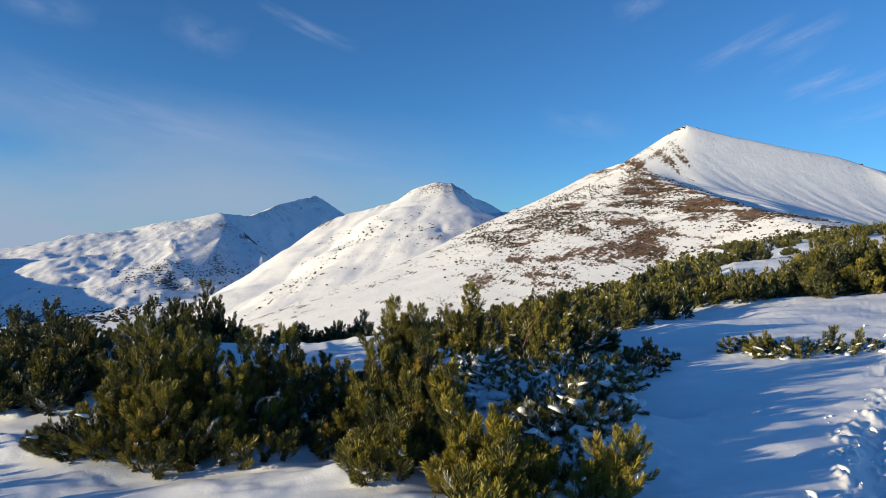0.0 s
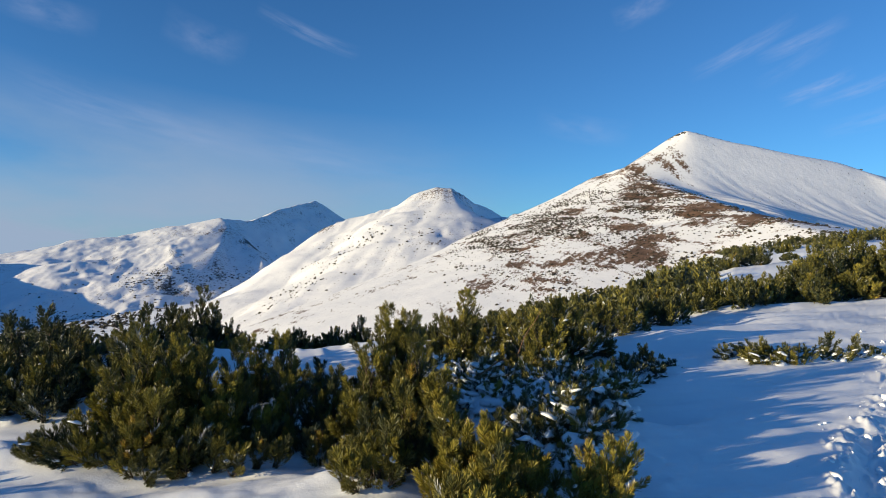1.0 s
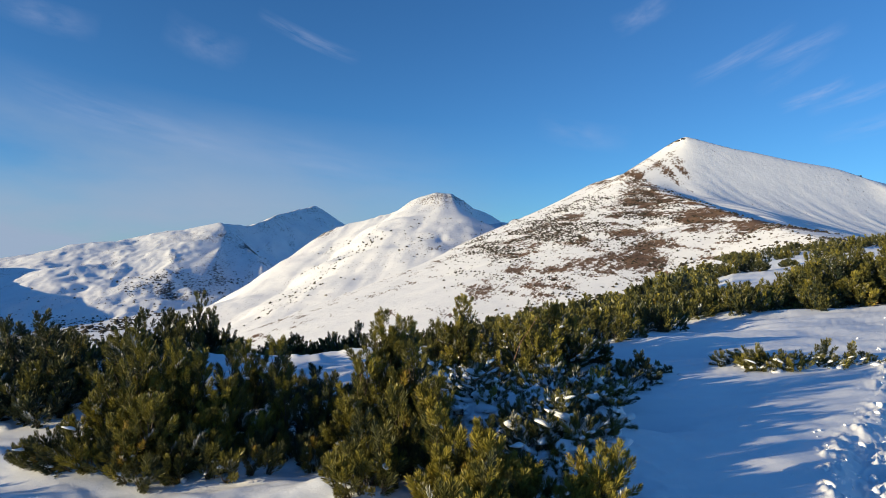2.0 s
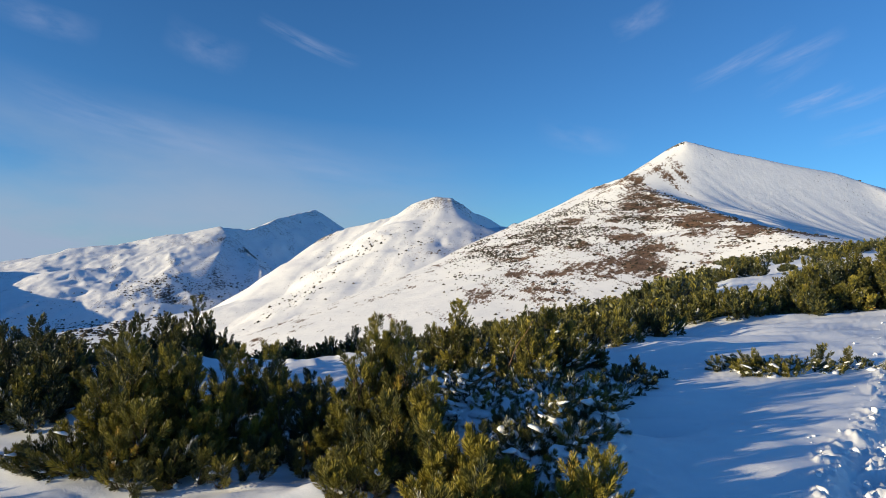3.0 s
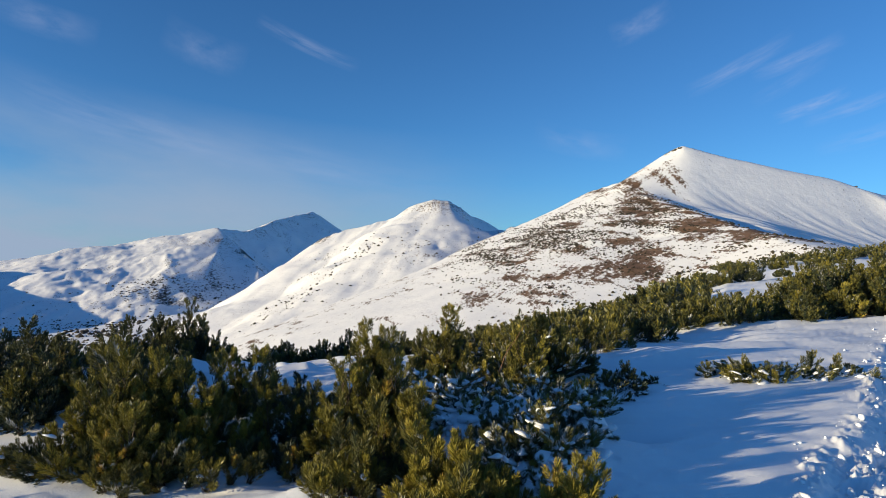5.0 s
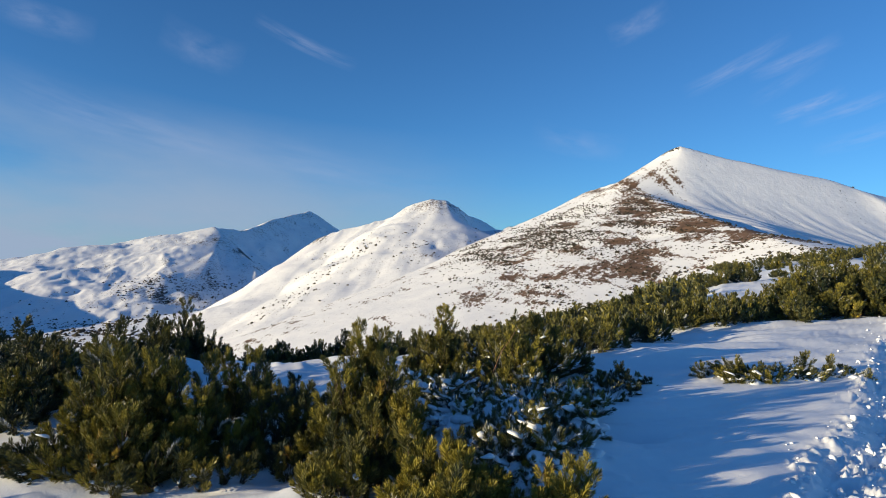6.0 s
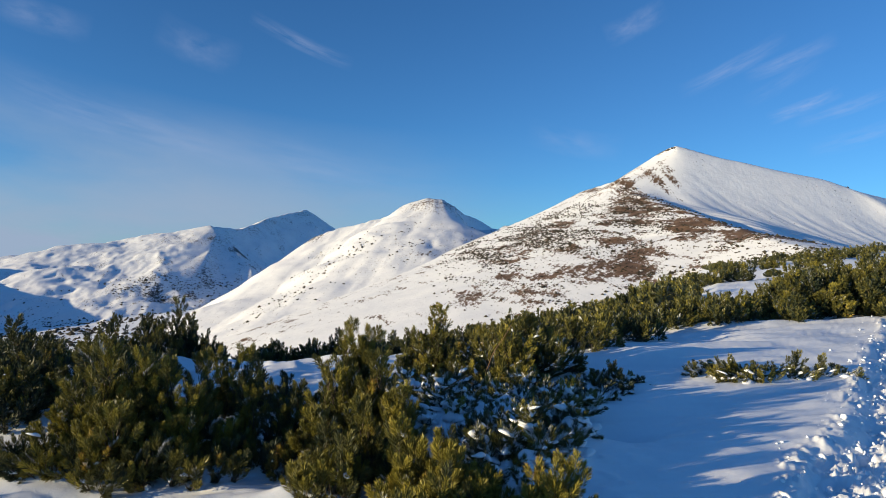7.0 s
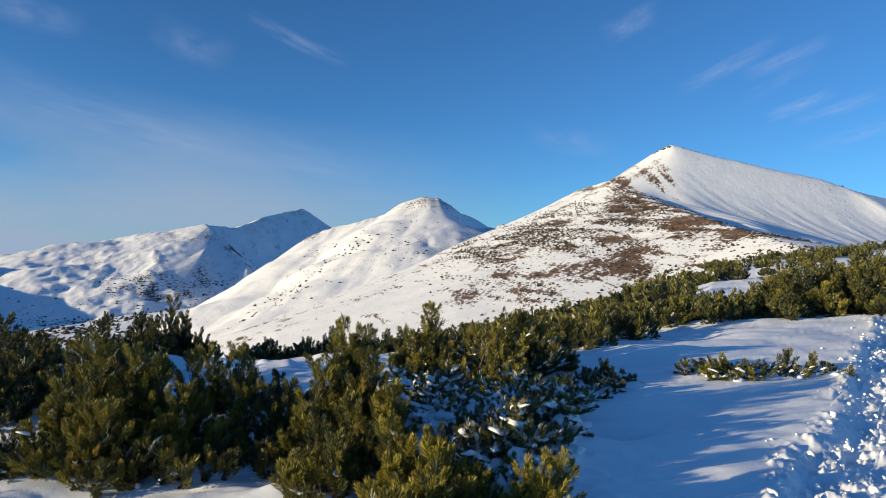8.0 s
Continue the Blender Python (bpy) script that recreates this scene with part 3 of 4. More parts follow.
def snow_lump(rng, stretch, rows=8, cols=8):
    """A small uneven cake of snow lying along x, flat beneath."""
    th = np.linspace(0, np.pi, rows)[:, None]
    ph = np.linspace(0, 2 * np.pi, cols, endpoint=False)[None, :]
    z, x, y = np.sin(th) * np.sin(ph), np.cos(th) + 0 * ph, np.sin(th) * np.cos(ph)
    a, b = rng.uniform(0, 50, 2)
    k = 1 + 0.45 * smooth_noise(1.5 * x + a, 1.5 * y + b + 0.8 * z, 7) + 0.22 * smooth_noise(3.6 * x + b, 3.6 * y + a + 2 * z, 9)
    x, y, z = x * (0.7 + 0.3 * k) * stretch, y * k * 0.55, z * k * 0.55
    y = y + 0.22 * np.sin(1.4 * x + a)
    z = z + 0.10 * np.sin(2.1 * x + b)
    z = np.where(z < -0.06, -0.06 + 0.2 * (z + 0.06), z)
    i = np.arange(rows - 1)[:, None] * cols + np.arange(cols)[None, :]
    j = np.arange(rows - 1)[:, None] * cols + (np.arange(cols)[None, :] + 1) % cols
    return np.stack([x, y, z], -1).reshape(-1, 3), np.stack([i, j, j + cols, i + cols], -1).reshape(-1, 4)


def snow_drape(rng, path, width, sides=9):
    """Snow lying on a bent bough: a lumpy ridge along the path, thinning out at both ends."""
    n = 15
    s, t = np.linspace(0, 1, len(path)), 0.5 - 0.5 * np.cos(np.linspace(0, np.pi, n))
    line = np.stack([np.interp(t, s, path[:, c]) for c in range(3)], 1)
    rot_side = np.cross(np.gradient(line, axis=0), [0, 0, 1.0])
    rot_side /= np.linalg.norm(rot_side, axis=1)[:, None] + 1e-6
    ring = np.arange(sides) * 2 * np.pi / sides
    k = rng.uniform(0, 90)
    r = width * np.sin(np.linspace(0, np.pi, n)) ** 0.9 * (1 + 0.40 * smooth_noise(t * 5.5 + k, t * 0, 3)) + 1e-4
    wob = 1 + 0.35 * smooth_noise(t[:, None] * 9 + k, ring[None, :] * 1.1, 5)
    line = line + 0.35 * width * np.stack([smooth_noise(t * 4 + k, t * 0 + c, 11) for c in range(3)], 1)
    across, up = np.cos(ring)[None, :] * r[:, None] * wob, np.sin(ring)[None, :] * r[:, None] * wob * 0.75
    up = np.where(up < 0, 0.35 * up, up) + 0.022
    v = line[:, None, :] + rot_side[:, None, :] * across[..., None] + np.array([0, 0, 1.0]) * up[..., None]
    i = np.arange(n - 1)[:, None] * sides + np.arange(sides)[None, :]
    j = np.arange(n - 1)[:, None] * sides + (np.arange(sides)[None, :] + 1) % sides
    return mesh_of("snow_load", v.reshape(-1, 3), np.stack([i, j, j + sides, i + sides], -1).reshape(-1, 4), True)


# needles to a shoot, needle length and width, stem of the shoot, side twigs to a whorl, sides of twigs
DETAIL = {"close": (124, 0.041, 0.0048, 0.105, 3.2, 5), "near": (54, 0.046, 0.0100, 0.11, 2.9, 4), "middle": (29, 0.060, 0.017, 0.13, 2.4, 3), "distant": (9, 0.16, 0.085, 0.20, 1.6, 3)}
_rng = np.random.default_rng(5)
BRUSHES = {key: [needle_brush(_rng, c, stem, nl, w) for _ in range(5)] for key, (c, nl, w, stem, _, _) in DETAIL.items()}
LUMPS = [mesh_of("snow_pad", *snow_lump(_rng, (0.8, 1.1, 1.4)[k % 3]), True) for k in range(9)]
for me in LUMPS:
    me.materials.append(SNOW)


def unit(v):
    return v / np.linalg.norm(v)


def grow_branch(rng, az, reach, rise, lean, detail, snowy, tint, vigour=1.0, plume=1.0):
    """Wood, needles and snow of one branch that leaves the root at the origin: whorls of side twigs that turn up at their ends."""
    count, nl, nw, stem, whorl, sides = DETAIL[detail]
    tint = tint + rng.normal(0, 0.09)
    s = np.linspace(0, 1, 11)
    wander = 0.035 * np.cumsum(rng.normal(size=(11, 3)), 0) * np.array([1, 1, 0.4]) * (reach + rise) * 0.5
    r = reach * (0.15 + 0.85 * np.sin(s * np.pi / 2) ** 0.9)
    path = np.stack([r * np.cos(az), r * np.sin(az), rise * (0.35 * s + 0.65 * s ** 1.7)], 1) + wander * s[:, None]
    path[:, :2] += np.array(lean) * (s ** 2)[:, None]
    if snowy > 0.25:  # the load bends the end of the bough over
        path[:, 2] -= 0.22 * rise * rng.random() * s ** 4
    path[0, 2] = -0.08
    path[:, 2] = np.maximum(path[:, 2], 0.03 * s)
    size = np.linalg.norm(np.diff(path, axis=0), axis=1).sum()
    tan = np.gradient(path, axis=0)
    tan /= np.linalg.norm(tan, axis=1)[:, None]
    def at(u, g):
        return np.array([np.interp(u, s, g[:, c]) for c in range(3)])
    wood, thick = [path], [(0.010 + 0.010 * size, 0.004)]
    fine, coarse = detail in ("close", "near"), detail == "distant"
    # tint offsets: paler young tips, and shade painted into the inner shoots
    spots, ways, age_shade, loads = [], [], [], []
    gap = 0.086 * plume * (1.9 if coarse else 1.0)
    bare = max(0.18, 0.72 - 0.42 / max(size, 0.3))
    for u in np.arange(max(bare, 0.3), 1.0, gap / size):
        spots.append(at(u, path))
        ways.append(at(u, tan) + rng.normal(0, 0.08, 3) + np.array([0, 0, 0.15]))
        age_shade.append(-0.26 + 0.30 * u)
    back, k = 0.015, 0
    while back < (1 - 0.55 * bare) * size and k < 8:
        u = 1 - back / size
        p, t = at(u, path), at(u, tan)
        e = unit(np.cross(t, [0.3, 0.1, 1.0]))
        f = np.cross(t, e)
        turn = rng.random() * 6.28
        n = int(whorl * vigour + rng.random()) + (1 if k == 0 else 0)
        for j in range(n):
            phi = turn + 6.28 * j / n + rng.normal(0, 0.25)
            a = radians(rng.uniform(28, 46) + 2.5 * min(k, 5))
            way = math.cos(a) * t + math.sin(a) * (math.cos(phi) * e + math.sin(phi) * f) + np.array([0, 0, 0.18])
            if way[2] < -0.25:
                continue
            way = unit(way)
            long = min(0.05 + 0.062 * k, 0.27) * rng.uniform(0.7, 1.3) * min(1.0, 0.45 + 0.6 * size)
            bend = np.array([0, 0, rng.uniform(0.25, 0.7) if snowy < 0.25 else rng.uniform(-0.15, 0.35)])
            twig = [p + way * long * v + bend * long * v * v for v in (0, 0.4, 0.75, 1.0)]
            if fine and k > 0:
                wood.append(np.stack(twig))
                thick.append((0.0055, 0.0025))
            head = unit(way + 1.6 * bend)
            for v in np.arange(1.0, 0.25 if k > 0 else 0.9, -max(gap / max(long, 0.05), 0.2)):
                spots.append(p + way * long * v + bend * long * v * v)
                ways.append(unit(way + 1.6 * bend * v) + rng.normal(0, 0.10, 3))
                age_shade.append((0.08 if v > 0.95 else -0.10) - 0.035 * k)
            if long > 0.13 and not coarse:
                for _ in range(2 if long > 0.2 else 1):
                    v = rng.uniform(0.5, 0.9)
                    spots.append(p + way * long * v + bend * long * v * v)
                    ways.append(unit(head + 0.8 * unit(rng.normal(size=3))) + np.array([0, 0, 0.2]))
                    age_shade.append(0.02 - 0.035 * k)
            if snowy > 0.25 and long > 0.09 and rng.random() < 0.9 * snowy:
                loads.append((np.stack(twig + [twig[-1] + head * 0.07]), rng.uniform(0.022, 0.040)))
        back += gap * rng.uniform(1.15, 1.6) * (1 + 0.08 * k)
        k += 1
    spots, ways, age_shade = np.array(spots), np.array(ways), np.array(age_shade)
    ways /= np.linalg.norm(ways, axis=1)[:, None]
    k = len(spots)
    rot = turned(ways, rng.random(k) * 6.28)
    scale = rng.uniform(0.78, 1.18, k) * plume
    kind = rng.integers(0, 5, k)
    dusted = rng.random(k) < 0.06 + 0.8 * snowy
    tris, tints, frosts = [], [], []
    for b in range(5):
        pick = np.where(kind == b)[0]
        if len(pick):
            lie = np.einsum("kij,ntj->knti", rot[pick], BRUSHES[detail][b]) * scale[pick][:, None, None, None]
            v = lie + spots[pick][:, None, None, :]
            tris.append(v.reshape(-1, 3))
            base = np.clip(tint + age_shade[pick] + rng.normal(0, 0.13, len(pick)), 0, 0.92)
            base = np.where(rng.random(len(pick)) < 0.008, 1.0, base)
            # each needle darkens to its base, like the shade inside a brush
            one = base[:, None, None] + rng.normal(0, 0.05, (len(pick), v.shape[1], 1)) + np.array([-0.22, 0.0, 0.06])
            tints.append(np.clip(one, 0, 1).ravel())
            lift = lie[..., 2] - (lie * ways[pick][:, None, None, :]).sum(-1) * ways[pick][:, None, None, 2]
            frosts.append((np.clip(lift * 60 - 0.2, 0, 1) * dusted[pick][:, None, None]).ravel())
    green = np.concatenate(tris), np.concatenate(tints), np.concatenate(frosts)
    pads = []
    for i in np.where(rng.random(k) < (1.25 if snowy > 0.25 else 0.7) * snowy * np.clip(1.5 - (1.0 if snowy > 0.25 else 1.35) * spots[:, 2] / max(rise, 0.30), 0.04, 1.3))[0]:
        g = rng.uniform(0.022, 0.048 + 0.040 * snowy)
        spin, rear = math.atan2(ways[i][1], ways[i][0]) + rng.normal(0, 0.3), math.asin(float(np.clip(ways[i][2], -1, 1)))
        crown = spots[i] + ways[i] * stem * plume * rng.uniform(0.2, 0.7)
        flat = min(0.35, rear * rng.uniform(0.3, 0.6))
        pads.append((int(rng.integers(0, 9)), Matrix.LocRotScale(Vector(crown) + Vector((-0.02 * math.cos(spin), -0.02 * math.sin(spin), 0.012 * plume)), Euler((rng.normal(0, 0.15), -flat, spin)), (g * rng.uniform(0.8, 1.25), g * rng.uniform(0.9, 1.3), g * rng.uniform(0.75, 1.0)))))
    if snowy > 0.25:
        for _ in range(rng.integers(2, 5)):
            u, g = rng.uniform(0.25, 0.85), rng.uniform(0.06, 0.13)
            place = Vector(at(u, path)) + Vector((rng.normal(0, 0.07), rng.normal(0, 0.07), 0.02))
            pads.append((int(rng.integers(0, 9)), Matrix.LocRotScale(place, Euler((rng.normal(0, 0.15), rng.normal(0, 0.2), rng.uniform(0, 6.28))), (g, g * 1.3, g * 0.9))))
        a, b = sorted(rng.uniform(0.3, 1.0, 2))
        if b - a > 0.15:
            loads.append((np.stack([at(u, path) for u in np.linspace(a, b, 6)]), rng.uniform(0.035, 0.062)))
    drapes = [snow_drape(rng, line, w) for line, w in loads if fine and all(abs(p[2]) < 0.50 * np.linalg.norm(p) for p in np.diff(line, axis=0))]  # snow slides off steep boughs
    return tubes(wood, thick, sides), green, pads, drapes


def needles_mesh(tris, tints, frosts):
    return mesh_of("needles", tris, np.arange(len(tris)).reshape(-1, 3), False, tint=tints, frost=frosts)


def dwarf_pine(x, y, radius, height, seed, detail, label, snowy=0.05, tint=0.42, branches=30, lean=(0, 0), leaders=(), bare=1.0, plume=1.15):
    """A dwarf pine: branches that spread from the root and turn up at their ends. leaders: upright tops (dx, dy, height above the trail's level)."""
    rng = np.random.default_rng(seed)
    branches = max(5, int(branches * ({"close": 0.66, "near": 0.62}.get(detail, 0.42)) * (2.0 if snowy > 0.25 else 1.0)))
    z = float(snow_height(x, y))
    root = tagged(new("dwarf_pine"), label, "dwarf pine", "dwarf pines on the slope")
    root.matrix_basis = pose(x, y, z - (0.15 if snowy > 0.25 else 0.07))
    grown = []
    for k in range(branches):
        q = math.sqrt((k + 0.5) / branches)
        az = k * 2.39996 + rng.normal(0, 0.25)
        rise = max(0.12, height * (1.0 - 0.85 * q ** 2.0) * rng.uniform(0.55, 1.05))
        reach = radius * q * rng.uniform(0.75, 1.1)
        grown.append(grow_branch(rng, az, reach, rise, lean, detail, snowy, tint, bare, plume))
    for k in range(int(0.45 * branches) if snowy <= 0.25 and detail != "distant" else 0):  # low boughs that lie on the snow, shade put into their tint
        grown.append(grow_branch(rng, k * 2.39996 + 1.2, radius * rng.uniform(0.35, 0.75), rng.uniform(0.08, 0.24), lean, detail, snowy, tint - 0.10, bare, plume))
    for dx, dy, top in leaders:
        grown.append(grow_branch(rng, math.atan2(dy, dx), math.hypot(dx, dy), top - root.matrix_basis.translation.z - 0.15, (0, 0), detail, snowy * 0.5, tint, bare, plume))
    if detail in ("close", "near"):
        for wood, green, pads, drapes in grown:
            b = part("branch", mesh_of("branch", *wood, True), BARK, root)
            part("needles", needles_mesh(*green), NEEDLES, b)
            for kind, m in pads:
                part("snow_pad", LUMPS[kind], None, b).matrix_basis = m
            for me in drapes:
                part("snow_load", me, SNOW, b)
    else:
        vs, fs, at = [], [], 0
        for wood, *_ in grown:
            vs.append(wood[0])
            fs.append(wood[1] + at)
            at += len(wood[0])
        tagged(part("branchwork", mesh_of("branchwork", np.concatenate(vs), np.concatenate(fs), True), BARK, root), kind="stuff")
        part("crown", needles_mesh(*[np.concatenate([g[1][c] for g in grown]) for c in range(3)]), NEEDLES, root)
    return root


# same needles throughout; low tints paint shade into SHADED and SNOWED pines
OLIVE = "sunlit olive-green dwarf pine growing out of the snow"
SHADED = "dwarf pine standing in the snow, its green darkened as shade"
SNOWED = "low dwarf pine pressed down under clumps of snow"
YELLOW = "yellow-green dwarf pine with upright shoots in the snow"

# the clump in the middle
dwarf_pine(-0.36, 5.50, 0.50, 0.72, 11, "close", OLIVE, 0.06, 0.48, 20, plume=1.2, leaders=((-0.13, 0.40, 1.20), (-0.06, 0.30, 1.08), (0.12, 0.40, 1.12), (-0.22, 0.0, 0.92), (0.26, 0.1, 0.92)))
dwarf_pine(-0.22, 4.90, 0.42, 0.50, 23, "close", OLIVE, 0.04, 0.40, 16, plume=1.1, leaders=((-0.30, 0.02, 0.50), (0.02, 0.0, 0.66)))
dwarf_pine(-0.45, 4.56, 0.30, 0.34, 78, "close", OLIVE, 0.06, 0.42, 14, plume=1.1)
dwarf_pine(0.05, 5.20, 0.22, 0.55, 24, "close", OLIVE, 0.08, 0.52, 8, leaders=((0.05, 0.0, 0.72), (-0.15, 0.05, 0.66)))
dwarf_pine(0.30, 4.40, 0.36, 0.40, 12, "close", YELLOW, 0.03, 0.60, 22, plume=1.2, leaders=((-0.22, 0.25, 0.60), (0.10, 0.0, 0.58), (0.2, -0.1, 0.46)))
dwarf_pine(0.96, 4.12, 0.20, 0.22, 13, "close", YELLOW, 0.10, 0.68, 9, lean=(0.16, 0), plume=1.1, leaders=((0.28, 0.0, 0.48), (0.16, -0.06, 0.44), (0.05, 0.05, 0.42)))
dwarf_pine(0.62, 4.38, 0.24, 0.34, 75, "close", YELLOW, 0.06, 0.50, 10)
dwarf_pine(0.30, 3.78, 0.34, 0.40, 66, "close", YELLOW, 0.04, 0.56, 14, plume=1.15)
# carries the clump on below the view, added to shade the trail
dwarf_pine(0.10, 3.15, 0.36, 0.36, 68, "near", OLIVE, 0.05, 0.50, 14)
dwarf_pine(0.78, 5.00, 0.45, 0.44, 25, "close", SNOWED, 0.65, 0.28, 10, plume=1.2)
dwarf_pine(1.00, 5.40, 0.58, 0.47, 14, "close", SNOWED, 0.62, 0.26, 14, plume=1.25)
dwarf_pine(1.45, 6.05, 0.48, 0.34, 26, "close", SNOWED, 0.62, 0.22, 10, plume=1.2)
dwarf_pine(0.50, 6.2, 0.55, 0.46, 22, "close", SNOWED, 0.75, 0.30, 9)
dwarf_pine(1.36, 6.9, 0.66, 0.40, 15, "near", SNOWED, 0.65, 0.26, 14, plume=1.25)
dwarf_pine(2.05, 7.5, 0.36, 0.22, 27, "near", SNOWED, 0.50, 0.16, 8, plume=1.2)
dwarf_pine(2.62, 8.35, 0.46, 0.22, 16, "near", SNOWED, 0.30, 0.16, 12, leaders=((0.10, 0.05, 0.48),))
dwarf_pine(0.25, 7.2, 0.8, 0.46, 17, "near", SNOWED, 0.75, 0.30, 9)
dwarf_pine(0.27, 8.3, 0.6, 0.60, 18, "near", OLIVE, 0.14, 0.44, 20, leaders=((0.0, 0.0, 1.24), (0.2, 0.1, 0.92), (-0.22, 0.0, 0.85)))
dwarf_pine(1.15, 7.95, 0.55, 0.55, 28, "near", OLIVE, 0.24, 0.52, 16, leaders=((0.10, -0.1, 0.95), (0.30, 0.0, 0.80)))
dwarf_pine(1.45, 9.1, 1.0, 0.74, 19, "near", OLIVE, 0.22, 0.42, 28, lean=(0.15, 0), leaders=((0.2, -0.1, 1.02), (-0.2, 0.0, 0.92), (0.5, 0.1, 0.9)))
dwarf_pine(2.55, 11.3, 1.1, 0.62, 20, "near", SHADED, 0.24, 0.36, 24, leaders=((-0.2, 0.0, 0.95), (0.3, 0.1, 0.85)))
dwarf_pine(0.9, 10.6, 1.0, 0.55, 21, "near", SHADED, 0.22, 0.38, 22)

# the clump on the left
dwarf_pine(-2.36, 5.45, 0.66, 0.86, 31, "close", OLIVE, 0.05, 0.46, 34, plume=1.2, leaders=((0.22, 0.30, 0.98), (-0.18, 0.1, 0.92), (-0.50, 0.4, 1.0), (0.4, 0.1, 0.85)))
dwarf_pine(-1.80, 5.55, 0.42, 0.55, 32, "close", OLIVE, 0.05, 0.52, 20, leaders=((-0.02, 0.40, 0.90), (0.14, 0.0, 0.66)))
dwarf_pine(-1.40, 5.75, 0.16, 0.40, 33, "close", OLIVE, 0.02, 0.50, 5, leaders=((0.02, 0.15, 0.93), (0.12, 0.0, 0.60)), bare=0.8)
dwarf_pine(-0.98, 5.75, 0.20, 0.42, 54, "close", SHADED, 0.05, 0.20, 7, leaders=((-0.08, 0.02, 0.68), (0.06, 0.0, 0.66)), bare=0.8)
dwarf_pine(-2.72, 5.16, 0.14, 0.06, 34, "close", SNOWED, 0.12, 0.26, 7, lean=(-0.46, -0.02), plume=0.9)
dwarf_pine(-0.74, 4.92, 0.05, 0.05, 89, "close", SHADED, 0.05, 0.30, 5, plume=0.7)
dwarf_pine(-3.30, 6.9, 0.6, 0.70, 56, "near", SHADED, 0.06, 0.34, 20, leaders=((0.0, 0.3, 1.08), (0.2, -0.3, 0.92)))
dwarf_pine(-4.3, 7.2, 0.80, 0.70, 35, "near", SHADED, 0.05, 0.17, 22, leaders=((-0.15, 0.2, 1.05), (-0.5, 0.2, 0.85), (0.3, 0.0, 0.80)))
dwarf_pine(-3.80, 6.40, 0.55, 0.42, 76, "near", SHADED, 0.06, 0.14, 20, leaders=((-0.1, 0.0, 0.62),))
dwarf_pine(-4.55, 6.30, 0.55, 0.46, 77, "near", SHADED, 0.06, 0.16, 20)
# this pine is out of view, added to shade the clump
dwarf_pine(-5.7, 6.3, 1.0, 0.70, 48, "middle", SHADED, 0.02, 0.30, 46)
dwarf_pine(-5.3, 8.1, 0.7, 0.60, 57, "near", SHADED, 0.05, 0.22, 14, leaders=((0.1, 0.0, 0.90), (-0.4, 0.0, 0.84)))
# also unseen, added for the shadow it throws to the right
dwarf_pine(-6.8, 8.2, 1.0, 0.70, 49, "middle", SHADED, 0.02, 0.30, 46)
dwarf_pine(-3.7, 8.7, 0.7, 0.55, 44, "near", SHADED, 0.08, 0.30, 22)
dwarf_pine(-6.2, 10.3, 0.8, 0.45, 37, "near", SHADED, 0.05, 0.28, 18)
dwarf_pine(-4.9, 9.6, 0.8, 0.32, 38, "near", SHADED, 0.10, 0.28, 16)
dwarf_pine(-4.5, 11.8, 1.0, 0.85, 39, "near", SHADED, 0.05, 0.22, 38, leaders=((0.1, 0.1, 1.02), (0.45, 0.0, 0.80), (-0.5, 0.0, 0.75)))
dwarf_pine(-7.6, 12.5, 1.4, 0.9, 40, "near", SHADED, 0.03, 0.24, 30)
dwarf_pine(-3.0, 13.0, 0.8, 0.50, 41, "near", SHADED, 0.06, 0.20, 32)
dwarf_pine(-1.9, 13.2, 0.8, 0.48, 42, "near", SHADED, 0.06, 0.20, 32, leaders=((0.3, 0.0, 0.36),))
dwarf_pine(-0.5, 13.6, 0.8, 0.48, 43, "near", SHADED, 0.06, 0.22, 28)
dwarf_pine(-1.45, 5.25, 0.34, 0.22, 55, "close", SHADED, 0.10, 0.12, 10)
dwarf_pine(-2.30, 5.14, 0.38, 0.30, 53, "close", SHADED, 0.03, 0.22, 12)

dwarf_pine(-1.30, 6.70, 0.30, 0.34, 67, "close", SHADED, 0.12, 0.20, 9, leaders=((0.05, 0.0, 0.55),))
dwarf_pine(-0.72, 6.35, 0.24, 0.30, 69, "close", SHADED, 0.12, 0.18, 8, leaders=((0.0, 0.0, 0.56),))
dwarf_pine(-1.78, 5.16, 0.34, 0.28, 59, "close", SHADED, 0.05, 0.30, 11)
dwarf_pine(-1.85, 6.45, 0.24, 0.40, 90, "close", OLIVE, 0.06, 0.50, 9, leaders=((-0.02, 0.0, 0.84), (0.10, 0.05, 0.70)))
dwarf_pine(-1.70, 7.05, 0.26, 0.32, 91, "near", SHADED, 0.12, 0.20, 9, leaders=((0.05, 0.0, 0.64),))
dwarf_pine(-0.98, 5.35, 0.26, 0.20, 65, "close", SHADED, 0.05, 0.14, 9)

# unseen low pines left of view, added to shade snow before the clump
dwarf_pine(-4.6, 3.7, 0.65, 0.42, 73, "middle", OLIVE, 0.05, 0.40, 26)
dwarf_pine(-5.6, 4.5, 0.70, 0.50, 74, "middle", OLIVE, 0.05, 0.40, 26)

# the small pine beside the trail
dwarf_pine(4.66, 8.95, 0.50, 0.20, 51, "near", SNOWED, 0.26, 0.38, 17, lean=(-0.24, -0.05), plume=1.1)
dwarf_pine(5.15, 9.00, 0.42, 0.12, 58, "near", SNOWED, 0.32, 0.30, 10, lean=(0.05, 0), plume=1.05, leaders=((0.26, 0.0, 0.60),))
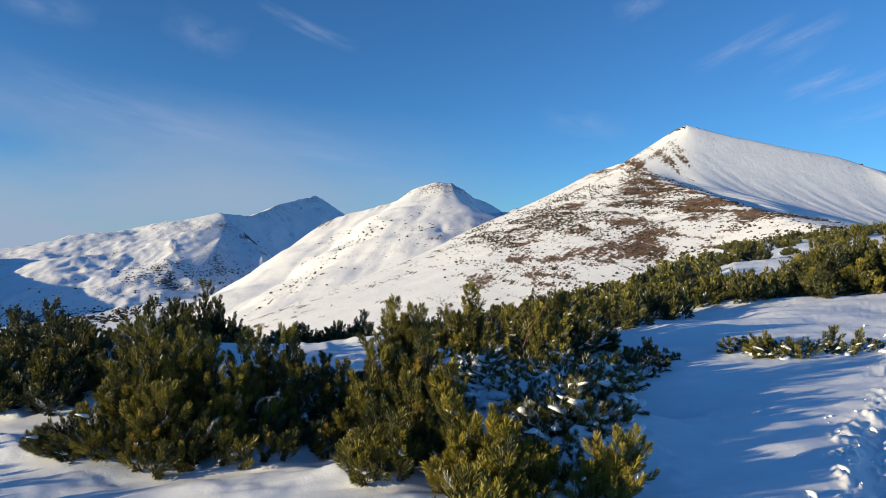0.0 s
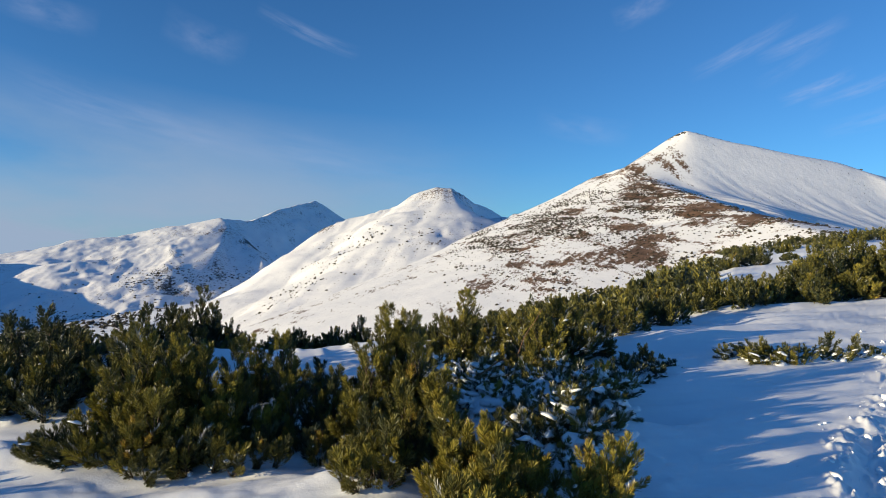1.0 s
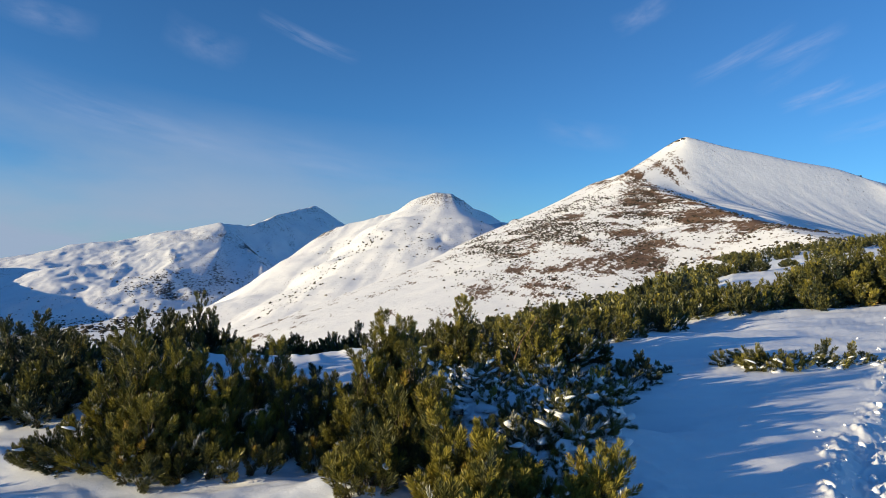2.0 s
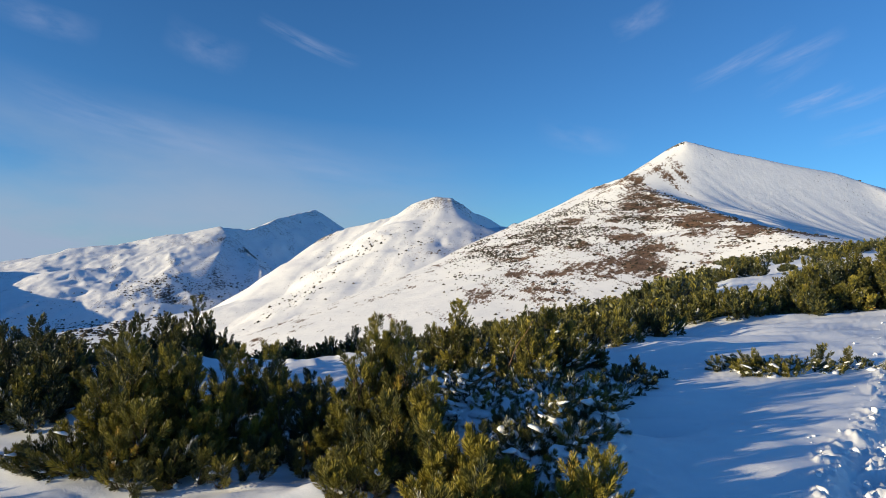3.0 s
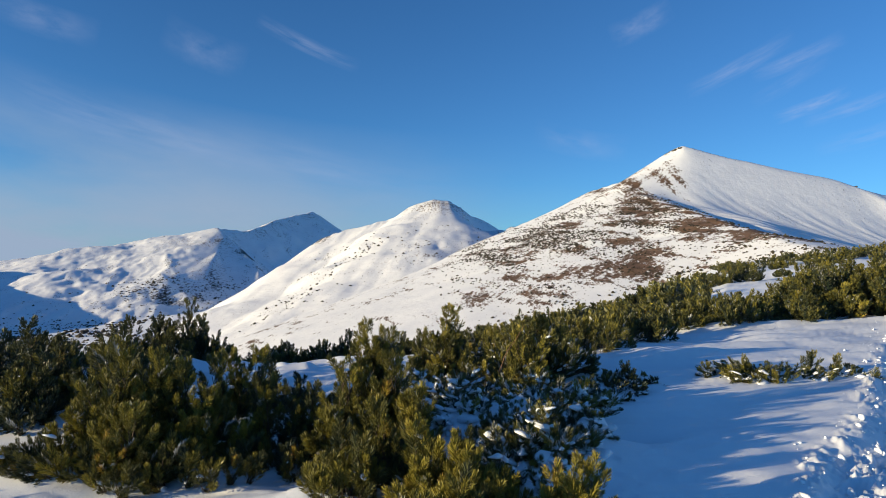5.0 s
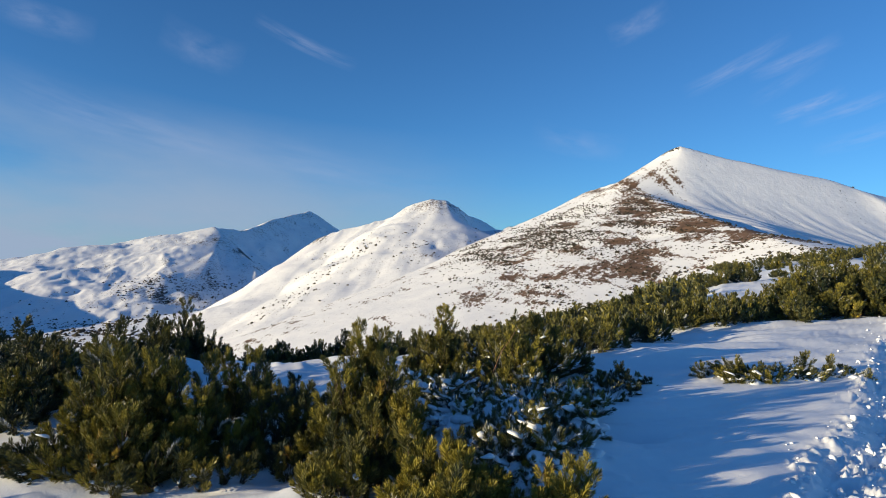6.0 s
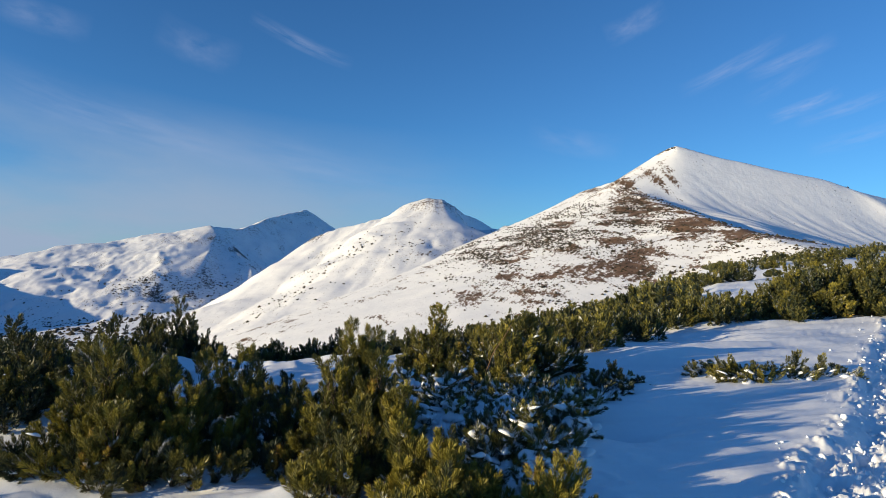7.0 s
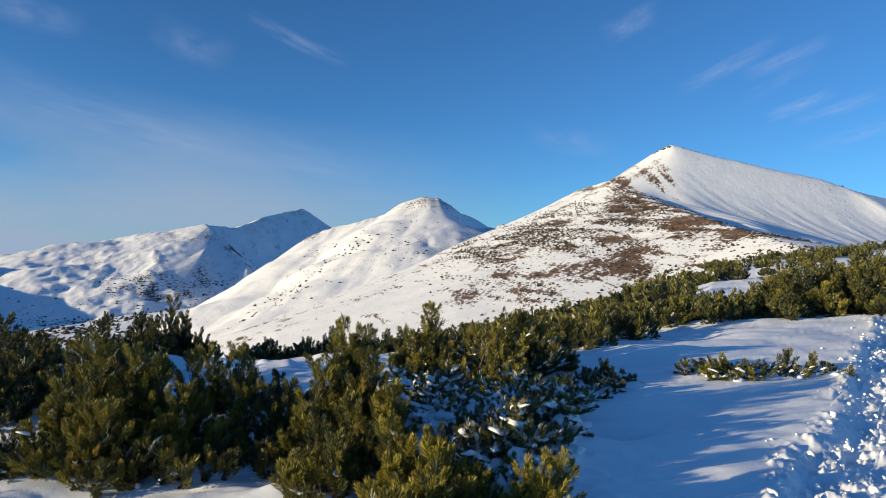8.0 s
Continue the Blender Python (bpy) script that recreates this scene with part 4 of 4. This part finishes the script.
dwarf_pine(5.85, 9.00, 0.30, 0.10, 52, "near", SNOWED, 0.30, 0.30, 6, lean=(0.12, 0), plume=1.05, leaders=((-0.08, 0.0, 0.53),))

# the belt behind the trail
_low = [dwarf_pine(6.0, 16.6, 1.1, 0.42, 60, "middle", OLIVE, 0, 0.36, 34, plume=1.35), dwarf_pine(7.6, 16.2, 1.1, 0.46, 62, "middle", OLIVE, 0, 0.36, 34, plume=1.35), dwarf_pine(4.1, 14.9, 1.0, 0.52, 63, "middle", SHADED, 0, 0.34, 32, plume=1.3)]
_tall = [dwarf_pine(11.4, 16.6, 1.45, 1.40, 61, "middle", OLIVE, 0, 0.37, 40, plume=1.35), dwarf_pine(12.6, 17.4, 1.4, 1.65, 64, "middle", OLIVE, 0, 0.37, 40, plume=1.35)]
_far = [dwarf_pine(30.0, 63.5, 1.7, 1.0, 70, "distant", SHADED, 0, 0.30, 40), dwarf_pine(19.0, 45.0, 1.8, 1.0, 71, "distant", SHADED, 0, 0.30, 40), dwarf_pine(39.0, 65.0, 1.6, 1.1, 72, "distant", SHADED, 0, 0.30, 40)]

# single bushes on the snowy shoulder behind the belt
for x, y, r, h, seed in ((20.0, 41.5, 1.35, 1.5, 81), (18.2, 41.0, 0.7, 0.7, 82), (33.5, 56.0, 1.7, 1.5, 83), (30.4, 57.5, 0.8, 0.9, 84), (26.7, 65.5, 1.4, 1.1, 85), (19.3, 51.1, 1.5, 1.0, 86), (23.6, 58.5, 1.4, 1.0, 87), (25.2, 47.0, 0.6, 0.4, 88)):
    dwarf_pine(x, y, r, h, seed, "middle", SHADED, 0, 0.28, 30, plume=2.0)


def spread(kinds, seed, tries, gap, inside):
    """Copies of the kinds, strewn without crowding where inside(x, y) allows."""
    rng = random.Random(seed)
    placed = []
    for _ in range(tries):
        x, y = inside(rng)
        if x is None or any(math.hypot(x - a, y - b) < gap for a, b in placed):
            continue
        placed.append((x, y))
        m = pose(x, y, float(snow_height(x, y)) - 0.03, 0, 0, rng.uniform(0, 360)) @ Matrix.Diagonal((*[rng.uniform(0.85, 1.2)] * 2, rng.uniform(0.85, 1.15), 1))
        copy_thing(kinds[rng.randrange(len(kinds))], m)


def low_belt(rng):
    y = rng.uniform(15.4, 18.5)
    return rng.uniform(0.36 * y, 0.60 * y), y


def tall_belt(rng):
    y = rng.uniform(15.8, 21)
    return rng.uniform(0.60 * y, 0.90 * y), y


def middle_ground(rng):
    y = rng.uniform(12.5, 24)
    return rng.uniform(0.10 * y, 0.33 * y), y


def hillside(rng):
    y = rng.uniform(24, 62)
    return rng.uniform(0.10 * y, 0.41 * y - 0.02 * max(0, 45 - y)), y


def crown_of_hill(rng):
    y = rng.uniform(70, 88)
    return rng.uniform(0.44 * y, 0.80 * y), y


spread(_low, 1, 60, 1.1, low_belt)
spread(_tall, 5, 60, 1.35, tall_belt)
spread(_low, 2, 60, 1.5, middle_ground)
spread(_far, 3, 160, 2.3, hillside)
spread(_far, 4, 50, 3.2, crown_of_hill)


# ---- crumbs of snow kicked up along the trail ----
def snow_crumbs(seed, count):
    rng = np.random.default_rng(seed)
    run = np.concatenate([[0], np.cumsum([math.dist(a, b) for a, b in zip(TRACK, TRACK[1:])])])
    t = run[-1] * (0.30 + 0.70 * rng.random(count) ** 1.7)
    cx, cy = np.interp(t, run, [p[0] for p in TRACK]), np.interp(t, run, [p[1] for p in TRACK])
    off = rng.normal(0, 0.36, count)
    x, y = cx - 0.55 * off * -1.5, cy - 0.55 * off
    z = boot_prints(x, y, snow_height(x, y))
    size = 0.007 + 0.034 * rng.random(count) ** 5
    ico = bmesh.new()
    bmesh.ops.create_icosphere(ico, subdivisions=1, radius=1.0)
    v = np.array([p.co for p in ico.verts])
    f = np.array([[p.index for p in q.verts] for q in ico.faces])
    ico.free()
    spin = turned(rng.normal(size=(count, 3)), rng.random(count) * 6.28)
    body = v[None] * (1 + 0.22 * rng.normal(size=(count, len(v), 1))) * np.array([1.2, 0.9, 0.7])
    at = np.einsum("kij,knj->kni", spin, body) * size[:, None, None] + np.stack([x, y, z + 0.2 * size], 1)[:, None, :]
    ob = new("snow_crumbs", mesh_of("snow_crumbs", at, (f[None] + len(v) * np.arange(count)[:, None, None]).reshape(-1, 3), True))
    ob.data.materials.append(SNOW)
    tagged(ob, "crumbs of kicked-up snow along the trodden path", "snow", kind="stuff")


snow_crumbs(9, 2600)


# ---- a dry bent stem in the clump ----
def dry_stem(points, thick):
    bm_path = np.array(points, float)
    t = np.linspace(0, len(points) - 1, 14)
    path = np.stack([np.interp(t, np.arange(len(points)), bm_path[:, c]) for c in range(3)], 1)
    path += 0.012 * np.stack([smooth_noise(t * 1.3, t * 0 + k, 5) for k in range(3)], 1)
    ob = new("dry_stem", mesh_of("dry_stem", *tubes([path], [thick], 6), True))
    m, n, l, p = material("dry_wood")
    l.new(ramp(n, l, noise_node(n, l, coords(n), 30, 5), (0.3, (0.14, 0.07, 0.035)), (0.7, (0.30, 0.17, 0.085))), p.inputs["Base Color"])
    p.inputs["Roughness"].default_value = 0.8
    ob.data.materials.append(m)
    tagged(ob, "dry bent brown pine stem standing among dwarf pines", "branch")


dry_stem([(0.93, 7.70, 0.42), (1.00, 7.75, 0.62), (1.12, 7.78, 0.80), (1.25, 7.80, 1.00)], (0.006, 0.003))
dry_stem([(0.40, 6.18, 0.50), (0.52, 6.20, 0.60), (0.68, 6.22, 0.66)], (0.009, 0.004))
